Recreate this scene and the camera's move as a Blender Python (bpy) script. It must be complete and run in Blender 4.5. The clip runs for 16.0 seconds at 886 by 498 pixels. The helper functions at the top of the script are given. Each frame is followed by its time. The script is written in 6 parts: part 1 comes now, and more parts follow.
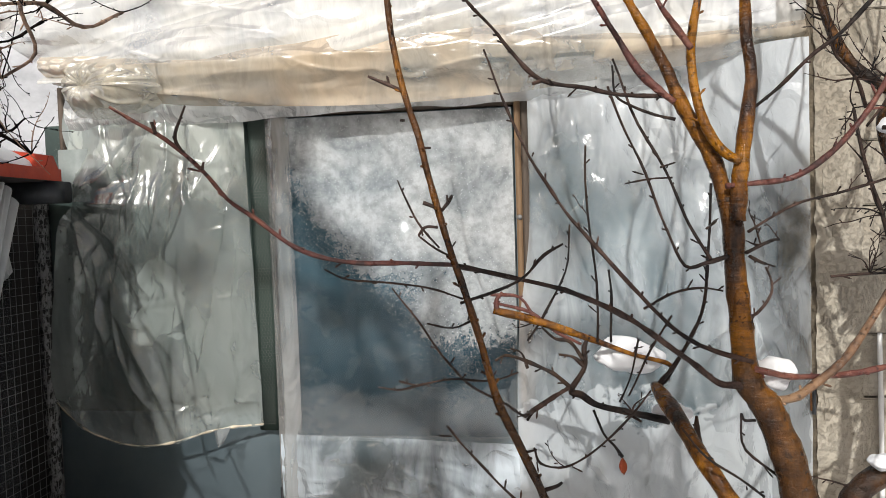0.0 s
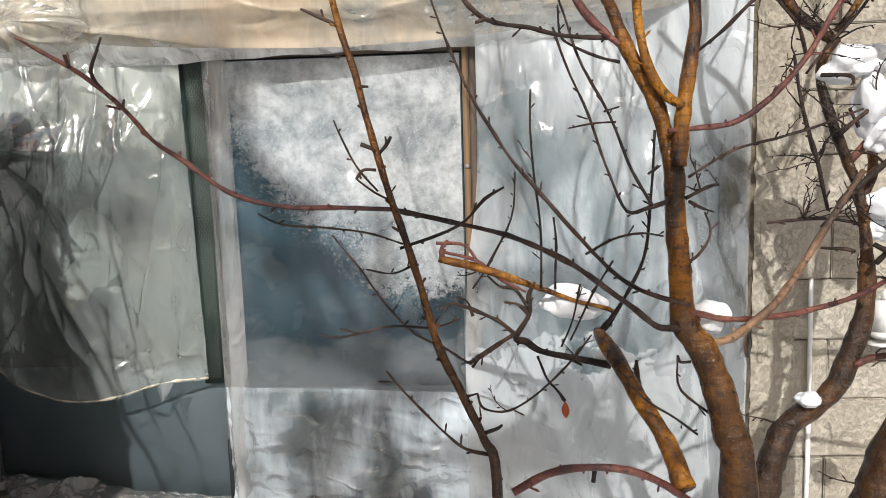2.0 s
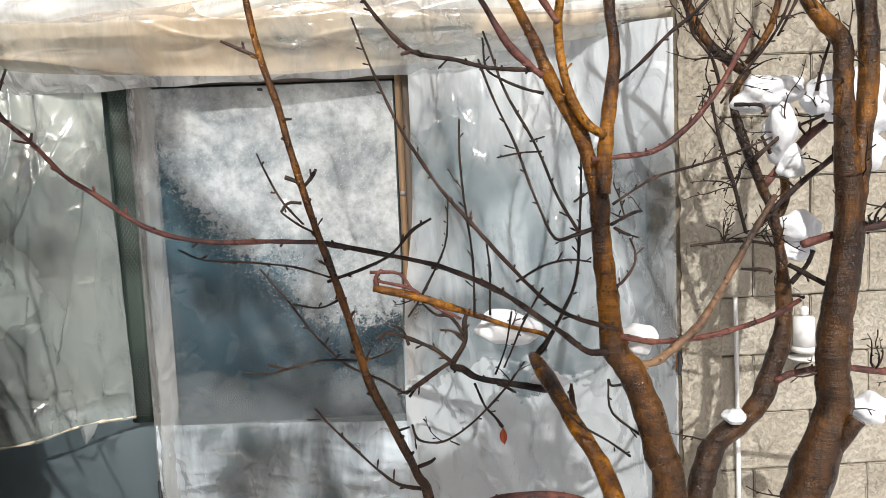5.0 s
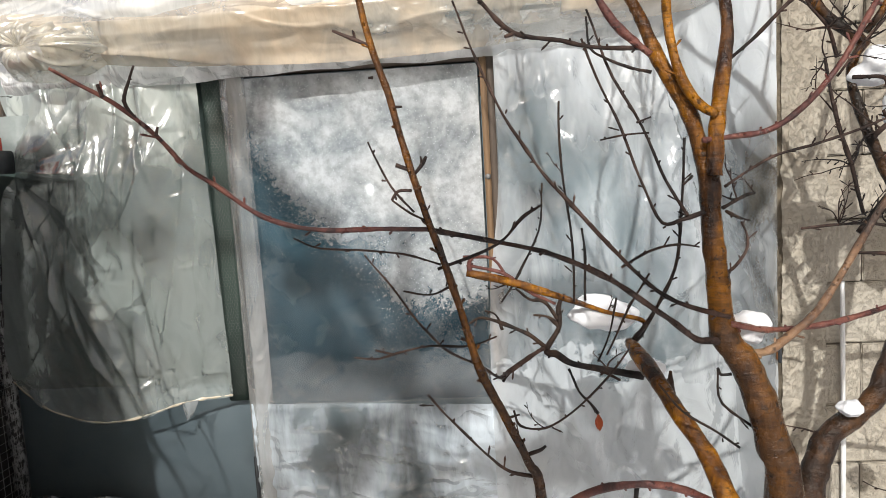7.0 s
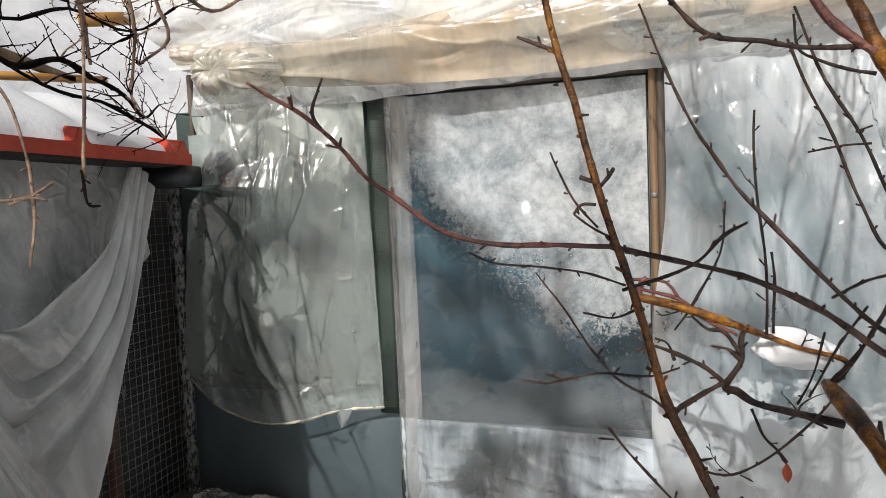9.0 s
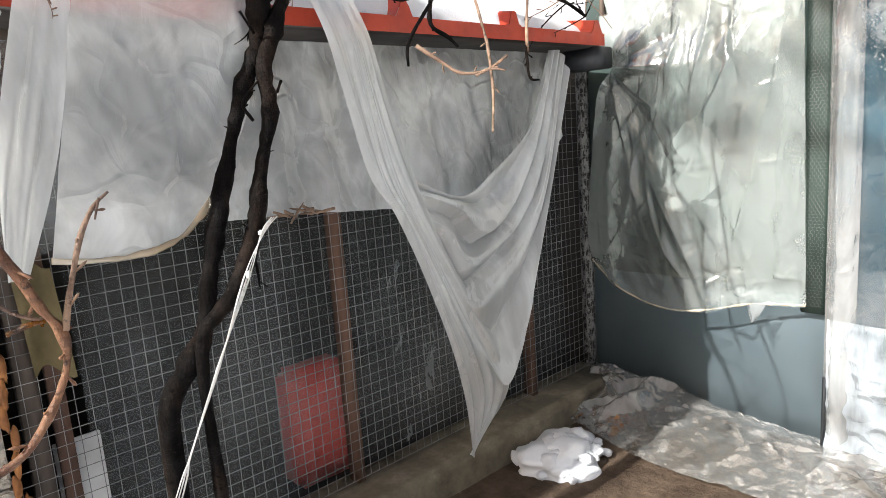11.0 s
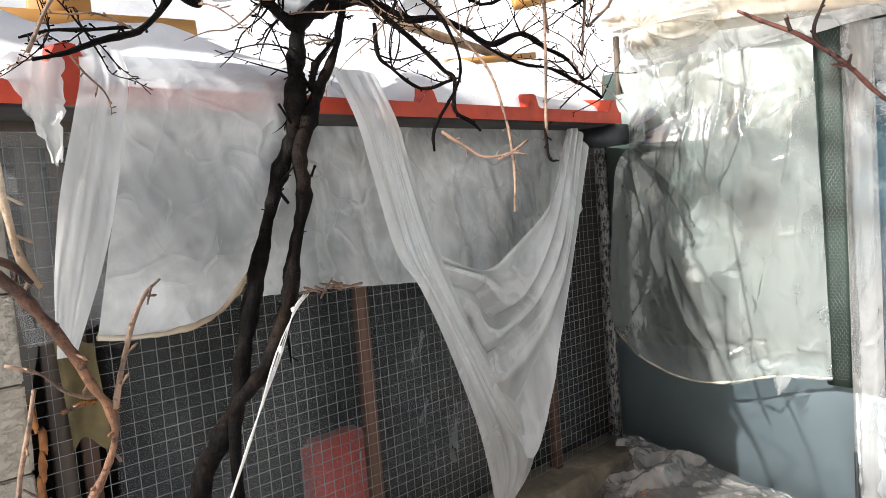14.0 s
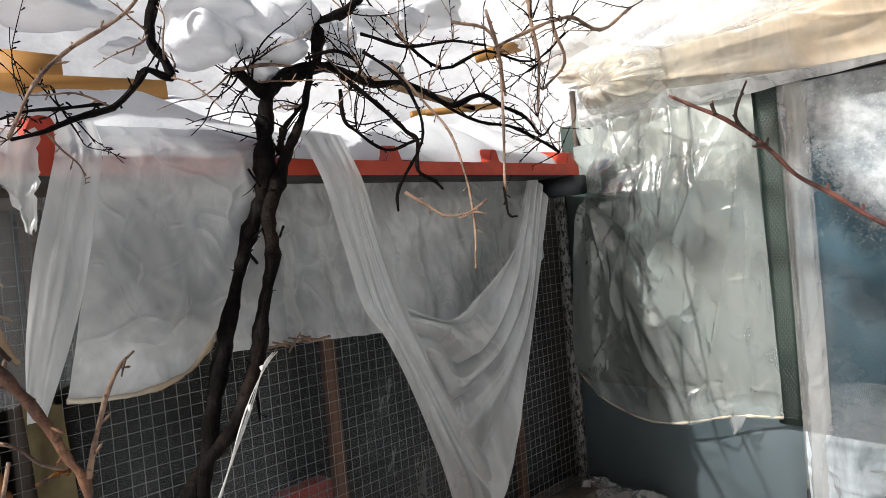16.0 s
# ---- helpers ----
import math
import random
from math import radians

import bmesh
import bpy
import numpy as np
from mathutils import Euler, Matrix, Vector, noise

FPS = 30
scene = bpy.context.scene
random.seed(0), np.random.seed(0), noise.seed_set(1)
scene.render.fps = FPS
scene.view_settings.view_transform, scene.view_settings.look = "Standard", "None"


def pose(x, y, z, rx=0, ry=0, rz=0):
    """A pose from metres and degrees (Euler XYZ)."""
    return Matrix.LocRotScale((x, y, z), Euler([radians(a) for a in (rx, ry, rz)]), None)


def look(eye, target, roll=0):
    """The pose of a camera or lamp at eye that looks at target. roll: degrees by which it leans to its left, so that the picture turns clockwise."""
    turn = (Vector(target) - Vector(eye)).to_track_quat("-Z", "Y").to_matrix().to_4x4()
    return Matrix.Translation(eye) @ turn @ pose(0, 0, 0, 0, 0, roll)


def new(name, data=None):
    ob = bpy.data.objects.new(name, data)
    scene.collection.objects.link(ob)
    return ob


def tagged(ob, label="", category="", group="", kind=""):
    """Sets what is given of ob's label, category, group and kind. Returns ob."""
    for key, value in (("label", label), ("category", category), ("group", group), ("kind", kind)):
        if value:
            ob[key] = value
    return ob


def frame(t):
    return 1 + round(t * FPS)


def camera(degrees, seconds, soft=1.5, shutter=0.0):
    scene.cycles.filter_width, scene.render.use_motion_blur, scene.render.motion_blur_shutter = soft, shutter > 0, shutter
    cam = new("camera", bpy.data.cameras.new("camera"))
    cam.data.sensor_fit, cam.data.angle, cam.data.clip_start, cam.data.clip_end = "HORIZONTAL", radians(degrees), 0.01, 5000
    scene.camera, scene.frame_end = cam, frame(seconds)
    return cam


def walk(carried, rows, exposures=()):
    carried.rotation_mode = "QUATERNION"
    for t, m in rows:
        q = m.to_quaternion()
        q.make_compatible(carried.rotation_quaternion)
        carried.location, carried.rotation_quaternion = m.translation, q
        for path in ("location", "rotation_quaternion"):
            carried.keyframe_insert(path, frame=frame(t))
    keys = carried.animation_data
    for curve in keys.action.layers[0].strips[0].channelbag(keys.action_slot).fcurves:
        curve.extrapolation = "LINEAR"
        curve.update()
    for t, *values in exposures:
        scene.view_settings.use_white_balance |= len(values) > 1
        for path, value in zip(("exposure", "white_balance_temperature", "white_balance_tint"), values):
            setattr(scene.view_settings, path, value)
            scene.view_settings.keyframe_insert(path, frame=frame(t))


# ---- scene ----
cam = camera(68.4, 16.0, soft=0.75)
PATH = [
    (0, (0.425, 0.207, 1.94), (0.189, 2.192, 1.861), -1.8),
    (0.5, (0.432, 0.217, 1.941), (0.217, 2.202, 1.826), -1.9),
    (1, (0.439, 0.235, 1.935), (0.259, 2.223, 1.806), -2.3),
    (1.5, (0.443, 0.243, 1.923), (0.321, 2.228, 1.713), -1.6),
    (2, (0.455, 0.246, 1.911), (0.357, 2.231, 1.689), -1.7),
    (2.5, (0.461, 0.247, 1.907), (0.423, 2.233, 1.678), -1.7),
    (3, (0.457, 0.265, 1.907), (0.421, 2.253, 1.698), -1.6),
    (3.5, (0.458, 0.259, 1.912), (0.407, 2.252, 1.741), -1.8),
    (4, (0.482, 0.223, 1.924), (0.525, 2.216, 1.759), -2.0),
    (4.2, (0.492, 0.262, 1.923), (0.574, 2.254, 1.765), -2.4),
    (6.3, (0.494, 0.241, 1.947), (0.472, 2.232, 1.768), -3.2),
    (6.5, (0.471, 0.252, 1.944), (0.387, 2.238, 1.726), -3.6),
    (7, (0.387, 0.269, 1.949), (0.26, 2.254, 1.742), -3.3),
    (7.5, (0.332, 0.295, 1.938), (0.18, 2.278, 1.723), -2.7),
    (8, (0.306, 0.285, 1.948), (0.041, 2.262, 1.803), -2.6),
    (8.5, (0.294, 0.316, 1.935), (-0.117, 2.267, 1.776), -2.2),
    (9, (0.283, 0.337, 1.936), (-0.258, 2.258, 1.812), -2.4),
    (9.5, (0.249, 0.358, 1.892), (-0.536, 2.186, 1.693), -2.2),
    (10, (0.207, 0.355, 1.79), (-0.951, 1.967, 1.547), -4.1),
    (10.2, (0.169, 0.33, 1.831), (-1.085, 1.857, 1.524), -4.7),
    (12.3, (0.012, 0.207, 1.791), (-1.54, 1.43, 1.486), -3.9),
    (12.5, (0.019, 0.222, 1.8), (-1.535, 1.447, 1.514), -4.4),
    (13, (0.044, 0.222, 1.831), (-1.471, 1.506, 1.597), -4.7),
    (13.5, (0.054, 0.205, 1.853), (-1.458, 1.502, 1.675), -4.8),
    (14, (0.112, 0.18, 1.873), (-1.392, 1.49, 1.723), -4.4),
    (14.5, (0.134, 0.175, 1.877), (-1.354, 1.501, 1.712), -4.4),
    (15, (0.167, 0.15, 1.904), (-1.279, 1.525, 1.763), -4.1),
    (15.5, (0.177, 0.133, 1.946), (-1.255, 1.528, 1.886), -4.9),
    (16, (0.206, 0.134, 1.955), (-1.234, 1.522, 1.905), -5.0),
]
EXPOSURES = [(0, -0.49), (2, -0.31), (8, -0.34), (9.0, -0.43), (9.5, -0.04), (10.2, 0.4), (12.3, 1.26), (13, 0.99), (14, 0.76), (15, 0.46), (16, 0.03)]
walk(cam, [(t, look(eye, target, roll)) for t, eye, target, roll in PATH], exposures=EXPOSURES)

# ---- light ----
SUN = Vector((-0.11, -1.0, 0.74)).normalized()
world = bpy.data.worlds.new("winter_sky")
scene.world = world
world.use_nodes = True
sky = world.node_tree.nodes.new("ShaderNodeTexSky")
sky.sky_type, sky.sun_disc = "NISHITA", False
sky.sun_elevation, sky.sun_rotation = math.asin(SUN.z), math.atan2(SUN.x, SUN.y)
sky.air_density, sky.dust_density, sky.ozone_density = 0.8, 6.0, 1.0
world.node_tree.links.new(sky.outputs[0], world.node_tree.nodes["Background"].inputs[0])
world.node_tree.nodes["Background"].inputs[1].default_value = 0.085
sun = new("sun", bpy.data.lights.new("sun", "SUN"))
sun.data.energy, sun.data.angle, sun.data.color = 5.0, radians(0.6), (1.0, 0.98, 0.945)
sun.matrix_world = look((0, 0, 8), Vector((0, 0, 8)) - SUN)

# ---- materials ----


class Mat:
    """A small builder of node materials."""

    def __init__(self, name):
        self.m = bpy.data.materials.new(name)
        self.m.use_nodes = True
        self.t = self.m.node_tree
        self.t.nodes.clear()
        self.out = self.n("ShaderNodeOutputMaterial")
        self.co = self.n("ShaderNodeTexCoord").outputs["Object"]

    def n(self, kind, **kw):
        node = self.t.nodes.new(kind)
        for k, v in kw.items():
            node.inputs[k].default_value = v
        return node

    def l(self, a, b):
        self.t.links.new(a, b)

    def noise(self, scale, detail=4.0, rough=0.55, stretch=None, distortion=0.0):
        node = self.n("ShaderNodeTexNoise", Scale=scale, Detail=detail, Roughness=rough, Distortion=distortion)
        src = self.co
        if stretch:
            mp = self.n("ShaderNodeMapping")
            mp.inputs["Scale"].default_value = stretch
            self.l(src, mp.inputs[0])
            src = mp.outputs[0]
        self.l(src, node.inputs["Vector"])
        return node.outputs["Fac"]

    def ramp(self, fac, *stops):
        node = self.n("ShaderNodeValToRGB")
        els = node.color_ramp.elements
        while len(els) < len(stops):
            els.new(0.5)
        for e, (p, c) in zip(els, stops):
            e.position, e.color = p, (c if len(c) == 4 else (*c, 1)) if not isinstance(c, (int, float)) else (c, c, c, 1)
        self.l(fac, node.inputs[0])
        return node.outputs[0]

    def mix(self, fac, a, b, mode="MIX"):
        node = self.n("ShaderNodeMix")
        node.data_type, node.blend_type = "RGBA", mode
        for v, i in ((fac, 0), (a, 6), (b, 7)):
            if isinstance(v, (int, float)):
                node.inputs[i].default_value = v if i == 0 else (v, v, v, 1)
            elif isinstance(v, tuple):
                node.inputs[i].default_value = (*v, 1)
            else:
                self.l(v, node.inputs[i])
        return node.outputs[2]

    def maths(self, op, a, b=0.0, clamp=False):
        node = self.n("ShaderNodeMath")
        node.operation, node.use_clamp = op, clamp
        for i, v in enumerate((a, b)):
            if isinstance(v, (int, float)):
                node.inputs[i].default_value = v
            else:
                self.l(v, node.inputs[i])
        return node.outputs[0]

    def bump(self, height, strength=0.4, distance=0.01):
        node = self.n("ShaderNodeBump", Strength=strength, Distance=distance)
        self.l(height, node.inputs["Height"])
        return node.outputs[0]

    def solid(self, color, rough=0.6, metal=0.0, bump=None, spec=0.5):
        p = self.n("ShaderNodeBsdfPrincipled", Metallic=metal)
        p.inputs["Specular IOR Level"].default_value = spec
        for v, i in ((color, "Base Color"), (rough, "Roughness")):
            if isinstance(v, tuple):
                p.inputs[i].default_value = (*v, 1)
            elif isinstance(v, (int, float)):
                p.inputs[i].default_value = v
            else:
                self.l(v, p.inputs[i])
        if bump is not None:
            self.l(bump, p.inputs["Normal"])
        self.l(p.outputs[0], self.out.inputs[0])
        return self.m


def film(name, haze, tint=(0.8, 0.82, 0.82), dirt=(0.55, 0.5, 0.4), dirty=0.15, gloss=0.16, frost=None, wrinkle=0.5, shine_gain=1.2, grain=2.6, low=0.35, long=0.45, streak=(1, 1, 1), drawn=1.0):
    """Polythene film: see-through, milky where it is hazed, glossy on its creases."""
    m = Mat(name)
    big = m.noise(1.1, 3, 0.5, streak)
    cell = m.n("ShaderNodeTexVoronoi", Scale=grain)
    cell.feature = "SMOOTH_F1"
    cell.inputs["Smoothness"].default_value = 0.25
    warp = m.n("ShaderNodeVectorMath")
    warp.operation = "ADD"
    tex = m.n("ShaderNodeTexNoise", Scale=1.7, Detail=3.0)
    m.l(m.co, tex.inputs["Vector"])
    m.l(m.co, warp.inputs[0]), m.l(tex.outputs["Color"], warp.inputs[1])
    pull = m.n("ShaderNodeVectorMath")
    pull.operation = "MULTIPLY"
    pull.inputs[1].default_value = (1, 1, long)
    m.l(warp.outputs[0], pull.inputs[0])
    m.l(pull.outputs[0], cell.inputs["Vector"])
    crease = m.mix(0.45, cell.outputs["Distance"], m.noise(3.2, 3, 0.5, (1, 1, 0.4), 1.2))
    line = m.n("ShaderNodeTexVoronoi", Scale=grain * 0.8)
    line.feature = "DISTANCE_TO_EDGE"
    m.l(pull.outputs[0], line.inputs["Vector"])
    crease = m.mix(0.2, crease, m.ramp(line.outputs["Distance"], (0.0, 1.0), (0.09, 0.0)))
    col = m.mix(m.maths("MULTIPLY", m.ramp(big, (0.42, 0.0), (0.68, 1.0)), dirty), tint, dirt)
    cloud = m.mix(0.35, m.noise(1.5, 3, 0.5, (1, 1, 0.55 * drawn), 0.4), m.noise(6.5, 4, 0.55, (1, 1, 0.3 * drawn), 0.8))
    veil = m.ramp(cloud, (0.39, haze * low), (0.5, haze), (0.61, min(1.0, haze * 1.8)))
    if frost:
        veil = m.maths("MAXIMUM", veil, frost(m), True)
    normal = m.bump(m.mix(0.12, crease, m.noise(13, 3, 0.55, (1, 1, 0.5), 2.0)), wrinkle, 0.06)
    diff, trans, clear, shine = m.n("ShaderNodeBsdfDiffuse"), m.n("ShaderNodeBsdfTranslucent"), m.n("ShaderNodeBsdfTransparent"), m.n("ShaderNodeBsdfGlossy", Roughness=gloss)
    clear.inputs[0].default_value = (0.93, 0.95, 0.95, 1)
    for s in (diff, trans):
        m.l(col, s.inputs["Color"])
    for s in (diff, shine, trans):
        m.l(normal, s.inputs["Normal"])
    milk, body, whole = m.n("ShaderNodeMixShader"), m.n("ShaderNodeMixShader"), m.n("ShaderNodeMixShader")
    milk.inputs[0].default_value = 0.28
    m.l(diff.outputs[0], milk.inputs[1]), m.l(trans.outputs[0], milk.inputs[2])
    m.l(veil, body.inputs[0]), m.l(clear.outputs[0], body.inputs[1]), m.l(milk.outputs[0], body.inputs[2])
    fr = m.n("ShaderNodeFresnel", IOR=1.45)
    m.l(normal, fr.inputs["Normal"])
    m.l(m.maths("MINIMUM", m.maths("MULTIPLY", fr.outputs[0], shine_gain), 0.4), whole.inputs[0]), m.l(body.outputs[0], whole.inputs[1]), m.l(shine.outputs[0], whole.inputs[2])
    m.l(whole.outputs[0], m.out.inputs[0])
    return m.m


def reach(m, x, z, wide, high, soft=0.35):
    """A soft round patch on an upright sheet: 1 in its middle, 0 outside, with an uneven rim."""
    xyz = m.n("ShaderNodeSeparateXYZ")
    m.l(m.co, xyz.inputs[0])
    a = m.maths("POWER", m.maths("ABSOLUTE", m.maths("DIVIDE", m.maths("SUBTRACT", xyz.outputs[0], x), wide)), 2.0)
    b = m.maths("POWER", m.maths("ABSOLUTE", m.maths("DIVIDE", m.maths("SUBTRACT", xyz.outputs[2], z), high)), 2.0)
    d = m.maths("ADD", m.maths("SQRT", m.maths("ADD", a, b)), m.maths("MULTIPLY", m.maths("SUBTRACT", m.noise(5.0, 4, 0.6, None, 0.6), 0.5), 1.3))
    return m.ramp(m.maths("MULTIPLY", d, 0.5), (0.5 - soft / 2, 1.0), (0.5 + soft / 4, 0.0))


def frosted(m):
    """Condensation in the upper part of the pane, with a ragged lower rim of droplets, a dull bloom at the foot, and
    wisps for reflections.
    """
    xyz = m.n("ShaderNodeSeparateXYZ")
    m.l(m.co, xyz.inputs[0])
    # the rim falls steeply from the hinge side to the middle, then runs level to the latch side
    fall = m.maths("MULTIPLY", m.maths("MINIMUM", m.maths("ADD", xyz.outputs[0], 0.84), 0.72), 1.15)
    level = m.maths("SUBTRACT", m.maths("ADD", xyz.outputs[2], fall), 2.1)
    wide = m.maths("MULTIPLY", m.maths("SUBTRACT", m.noise(2.6, 3, 0.5), 0.5), 0.7)
    ragged = m.maths("ADD", level, m.maths("ADD", wide, m.maths("MULTIPLY", m.maths("SUBTRACT", m.noise(30, 4, 0.75), 0.5), 0.5)))
    rim = m.ramp(m.maths("ADD", ragged, 0.5), (0.47, 0.0), (0.56, 0.5), (0.95, 0.85))
    rim = m.maths("MULTIPLY", rim, m.maths("MULTIPLY", m.ramp(m.noise(22, 5, 0.7), (0.36, 0.7), (0.58, 1.0)), m.ramp(m.noise(2.9, 4, 0.6, None, 0.5), (0.38, 0.5), (0.56, 1.0))))
    cell = m.n("ShaderNodeTexVoronoi", Scale=62.0)
    m.l(m.co, cell.inputs["Vector"])
    far = m.ramp(m.maths("ADD", ragged, 0.5), (0.16, 0.0), (0.44, 1.0))
    drops = m.maths("MULTIPLY", m.ramp(cell.outputs["Distance"], (0.14, 0.85), (0.24, 0.0)), far)
    foot = m.ramp(m.maths("ADD", xyz.outputs[2], m.maths("MULTIPLY", m.maths("SUBTRACT", m.noise(2.4, 4, 0.55, (1, 1, 1.6)), 0.5), 0.8)), (0.78, 0.2), (1.15, 0.12), (1.4, 0.0))
    # pale wisps painted in for soft reflections on the film
    wisp = m.ramp(m.noise(3.2, 4, 0.55, (1.0, 1.0, 1.8), 0.8), (0.54, 0.02), (0.76, 0.2))
    return m.maths("MAXIMUM", m.maths("MAXIMUM", rim, drops), m.maths("MAXIMUM", foot, wisp))


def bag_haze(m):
    """The curtain's haze: milky at the doubled top, down the middle and at the crumpled foot, with the shaded left side
    lightened.
    """
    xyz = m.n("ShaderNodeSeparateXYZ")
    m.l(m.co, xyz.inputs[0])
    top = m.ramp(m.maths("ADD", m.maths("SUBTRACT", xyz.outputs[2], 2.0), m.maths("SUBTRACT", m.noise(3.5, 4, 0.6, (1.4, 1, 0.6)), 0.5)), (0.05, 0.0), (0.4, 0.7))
    # paler left side, painted in to soften the coop's shadow on the film
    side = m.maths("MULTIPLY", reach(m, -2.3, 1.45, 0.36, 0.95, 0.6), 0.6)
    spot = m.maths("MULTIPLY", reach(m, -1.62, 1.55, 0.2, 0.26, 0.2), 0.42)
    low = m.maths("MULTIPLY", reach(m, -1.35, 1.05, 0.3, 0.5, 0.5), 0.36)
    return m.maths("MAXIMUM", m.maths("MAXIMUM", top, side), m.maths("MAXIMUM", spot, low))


def glare_veil(m):
    """Sun glare painted as milkier, doubled film towards the top outer corner, and a paler foot."""
    xyz = m.n("ShaderNodeSeparateXYZ")
    m.l(m.co, xyz.inputs[0])
    level = m.maths("ADD", m.maths("SUBTRACT", xyz.outputs[2], 2.0), m.maths("MULTIPLY", m.maths("SUBTRACT", xyz.outputs[0], 1.0), 0.45))
    ragged = m.maths("ADD", level, m.maths("SUBTRACT", m.noise(2.4, 4, 0.55, (1.4, 1, 0.5)), 0.5))
    low = m.ramp(m.maths("ADD", xyz.outputs[2], m.maths("MULTIPLY", m.maths("SUBTRACT", m.noise(3.0, 4, 0.6), 0.5), 1.0)), (0.95, 0.62), (1.35, 0.0))
    return m.maths("MAXIMUM", low, m.ramp(ragged, (0.0, 0.0), (0.5, 0.85)))


def bark(name, a, b, c, rough=0.42, wet=0.5, rings=0.35, old=None):
    m = Mat(name)
    col = m.ramp(m.mix(0.5, m.noise(13, 5, 0.65, (1, 1, 0.25)), m.noise(5, 4, 0.6, (1, 1, 0.5))), (0.41, a), (0.5, b), (0.6, c))
    if old is not None:
        xyz = m.n("ShaderNodeSeparateXYZ")
        m.l(m.co, xyz.inputs[0])
        age = m.ramp(m.maths("ADD", m.maths("SUBTRACT", xyz.outputs[2], old - 0.5), m.maths("MULTIPLY", m.maths("SUBTRACT", m.noise(9, 4, 0.6), 0.5), 0.9)), (0.4, 1.0), (0.62, 0.0))
        col = m.mix(m.maths("MULTIPLY", age, 0.8), col, m.ramp(m.noise(11, 5, 0.7), (0.4, (0.01, 0.006, 0.004)), (0.58, (0.04, 0.018, 0.007)), (0.75, (0.13, 0.055, 0.012))))
    band = m.noise(26, 4, 0.65, (0.35, 0.35, 2.2))
    col = m.mix(m.maths("MULTIPLY", m.ramp(band, (0.5, 0.0), (0.62, 1.0)), rings), col, (a[0] * 0.5, a[1] * 0.5, a[2] * 0.5))
    fleck = m.noise(55, 3, 0.7, (0.5, 0.5, 1.6))
    col = m.mix(m.ramp(fleck, (0.66, 0.0), (0.74, 0.14)), col, (0.2, 0.14, 0.08))
    col = m.mix(m.ramp(m.noise(38, 3, 0.6), (0.33, 0.75), (0.4, 0.0)), col, (a[0] * 0.4, a[1] * 0.4, a[2] * 0.4))
    relief = m.mix(0.5, band, m.noise(60, 5, 0.7, (1, 1, 0.35)))
    return m.solid(col, m.ramp(m.noise(14, 3), (0.35, rough * 0.6), (0.65, min(1.0, rough * 1.6))), 0, m.bump(relief, 1.0, 0.014), wet)


M = {
    "bark": bark("bark", (0.018, 0.008, 0.004), (0.1, 0.036, 0.004), (0.3, 0.115, 0.006), 0.28, 0.35, rings=0.45, old=1.5),
    "bark_amber": bark("bark_amber", (0.022, 0.009, 0.004), (0.14, 0.05, 0.004), (0.36, 0.145, 0.006), 0.24, 0.35, rings=0.5),
    "bark_old": bark("bark_old", (0.012, 0.007, 0.004), (0.06, 0.024, 0.005), (0.26, 0.1, 0.007), 0.3, 0.35, rings=0.35, old=1.75),
    "bark_red": bark("bark_red", (0.035, 0.014, 0.012), (0.11, 0.032, 0.024), (0.2, 0.075, 0.05)),
    "bark_tan": bark("bark_tan", (0.05, 0.03, 0.02), (0.16, 0.085, 0.045), (0.27, 0.16, 0.085)),
    "twig": bark("twig_bark", (0.01, 0.007, 0.006), (0.032, 0.018, 0.013), (0.085, 0.05, 0.038), 0.55, 0.3),
    "twig_dark": bark("dark_twig_bark", (0.006, 0.005, 0.005), (0.018, 0.012, 0.01), (0.055, 0.032, 0.02), 0.6, 0.3),
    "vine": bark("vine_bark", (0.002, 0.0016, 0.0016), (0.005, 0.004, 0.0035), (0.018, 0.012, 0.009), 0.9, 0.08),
    "vine_tan": bark("tan_cane", (0.09, 0.055, 0.04), (0.24, 0.15, 0.1), (0.36, 0.24, 0.16), 0.6),
    "vine_pale": bark("pale_cane", (0.3, 0.2, 0.12), (0.52, 0.4, 0.28), (0.66, 0.55, 0.42), 0.6),
    "vine_red": bark("red_brown_cane", (0.03, 0.015, 0.01), (0.12, 0.05, 0.025), (0.26, 0.13, 0.065), 0.5, 0.4, 0.3),
}
m = Mat("sheet_metal")
M["sheet"] = m.solid(m.ramp(m.noise(1.5, 6, 0.6), (0.3, (0.12, 0.165, 0.19)), (0.7, (0.19, 0.24, 0.265))), m.ramp(m.noise(12, 4), (0.3, 0.3), (0.7, 0.55)), 0.0, m.bump(m.noise(1.2, 2), 0.25, 0.05))
m = Mat("dark_pane")
M["pane"] = m.solid(m.ramp(m.noise(1.4, 5, 0.6), (0.3, (0.014, 0.05, 0.075)), (0.7, (0.04, 0.105, 0.145))), m.ramp(m.noise(5, 4), (0.3, 0.12), (0.7, 0.35)), 0.0, m.bump(m.noise(1.5, 2), 0.2, 0.05))
m = Mat("green_paint")
M["green"] = m.solid(m.ramp(m.noise(6, 6, 0.65, (1, 1, 0.3)), (0.35, (0.012, 0.026, 0.021)), (0.7, (0.035, 0.06, 0.047))), 0.5, 0, m.bump(m.noise(50, 4), 0.3, 0.004))
# dark grey-green that carries the shade behind the curtain in its colour
m = Mat("shadowed_green")
M["dim_green"] = m.solid(m.ramp(m.noise(4, 6, 0.6), (0.3, (0.03, 0.048, 0.044)), (0.7, (0.07, 0.1, 0.092))), 0.6)
m = Mat("old_wood")
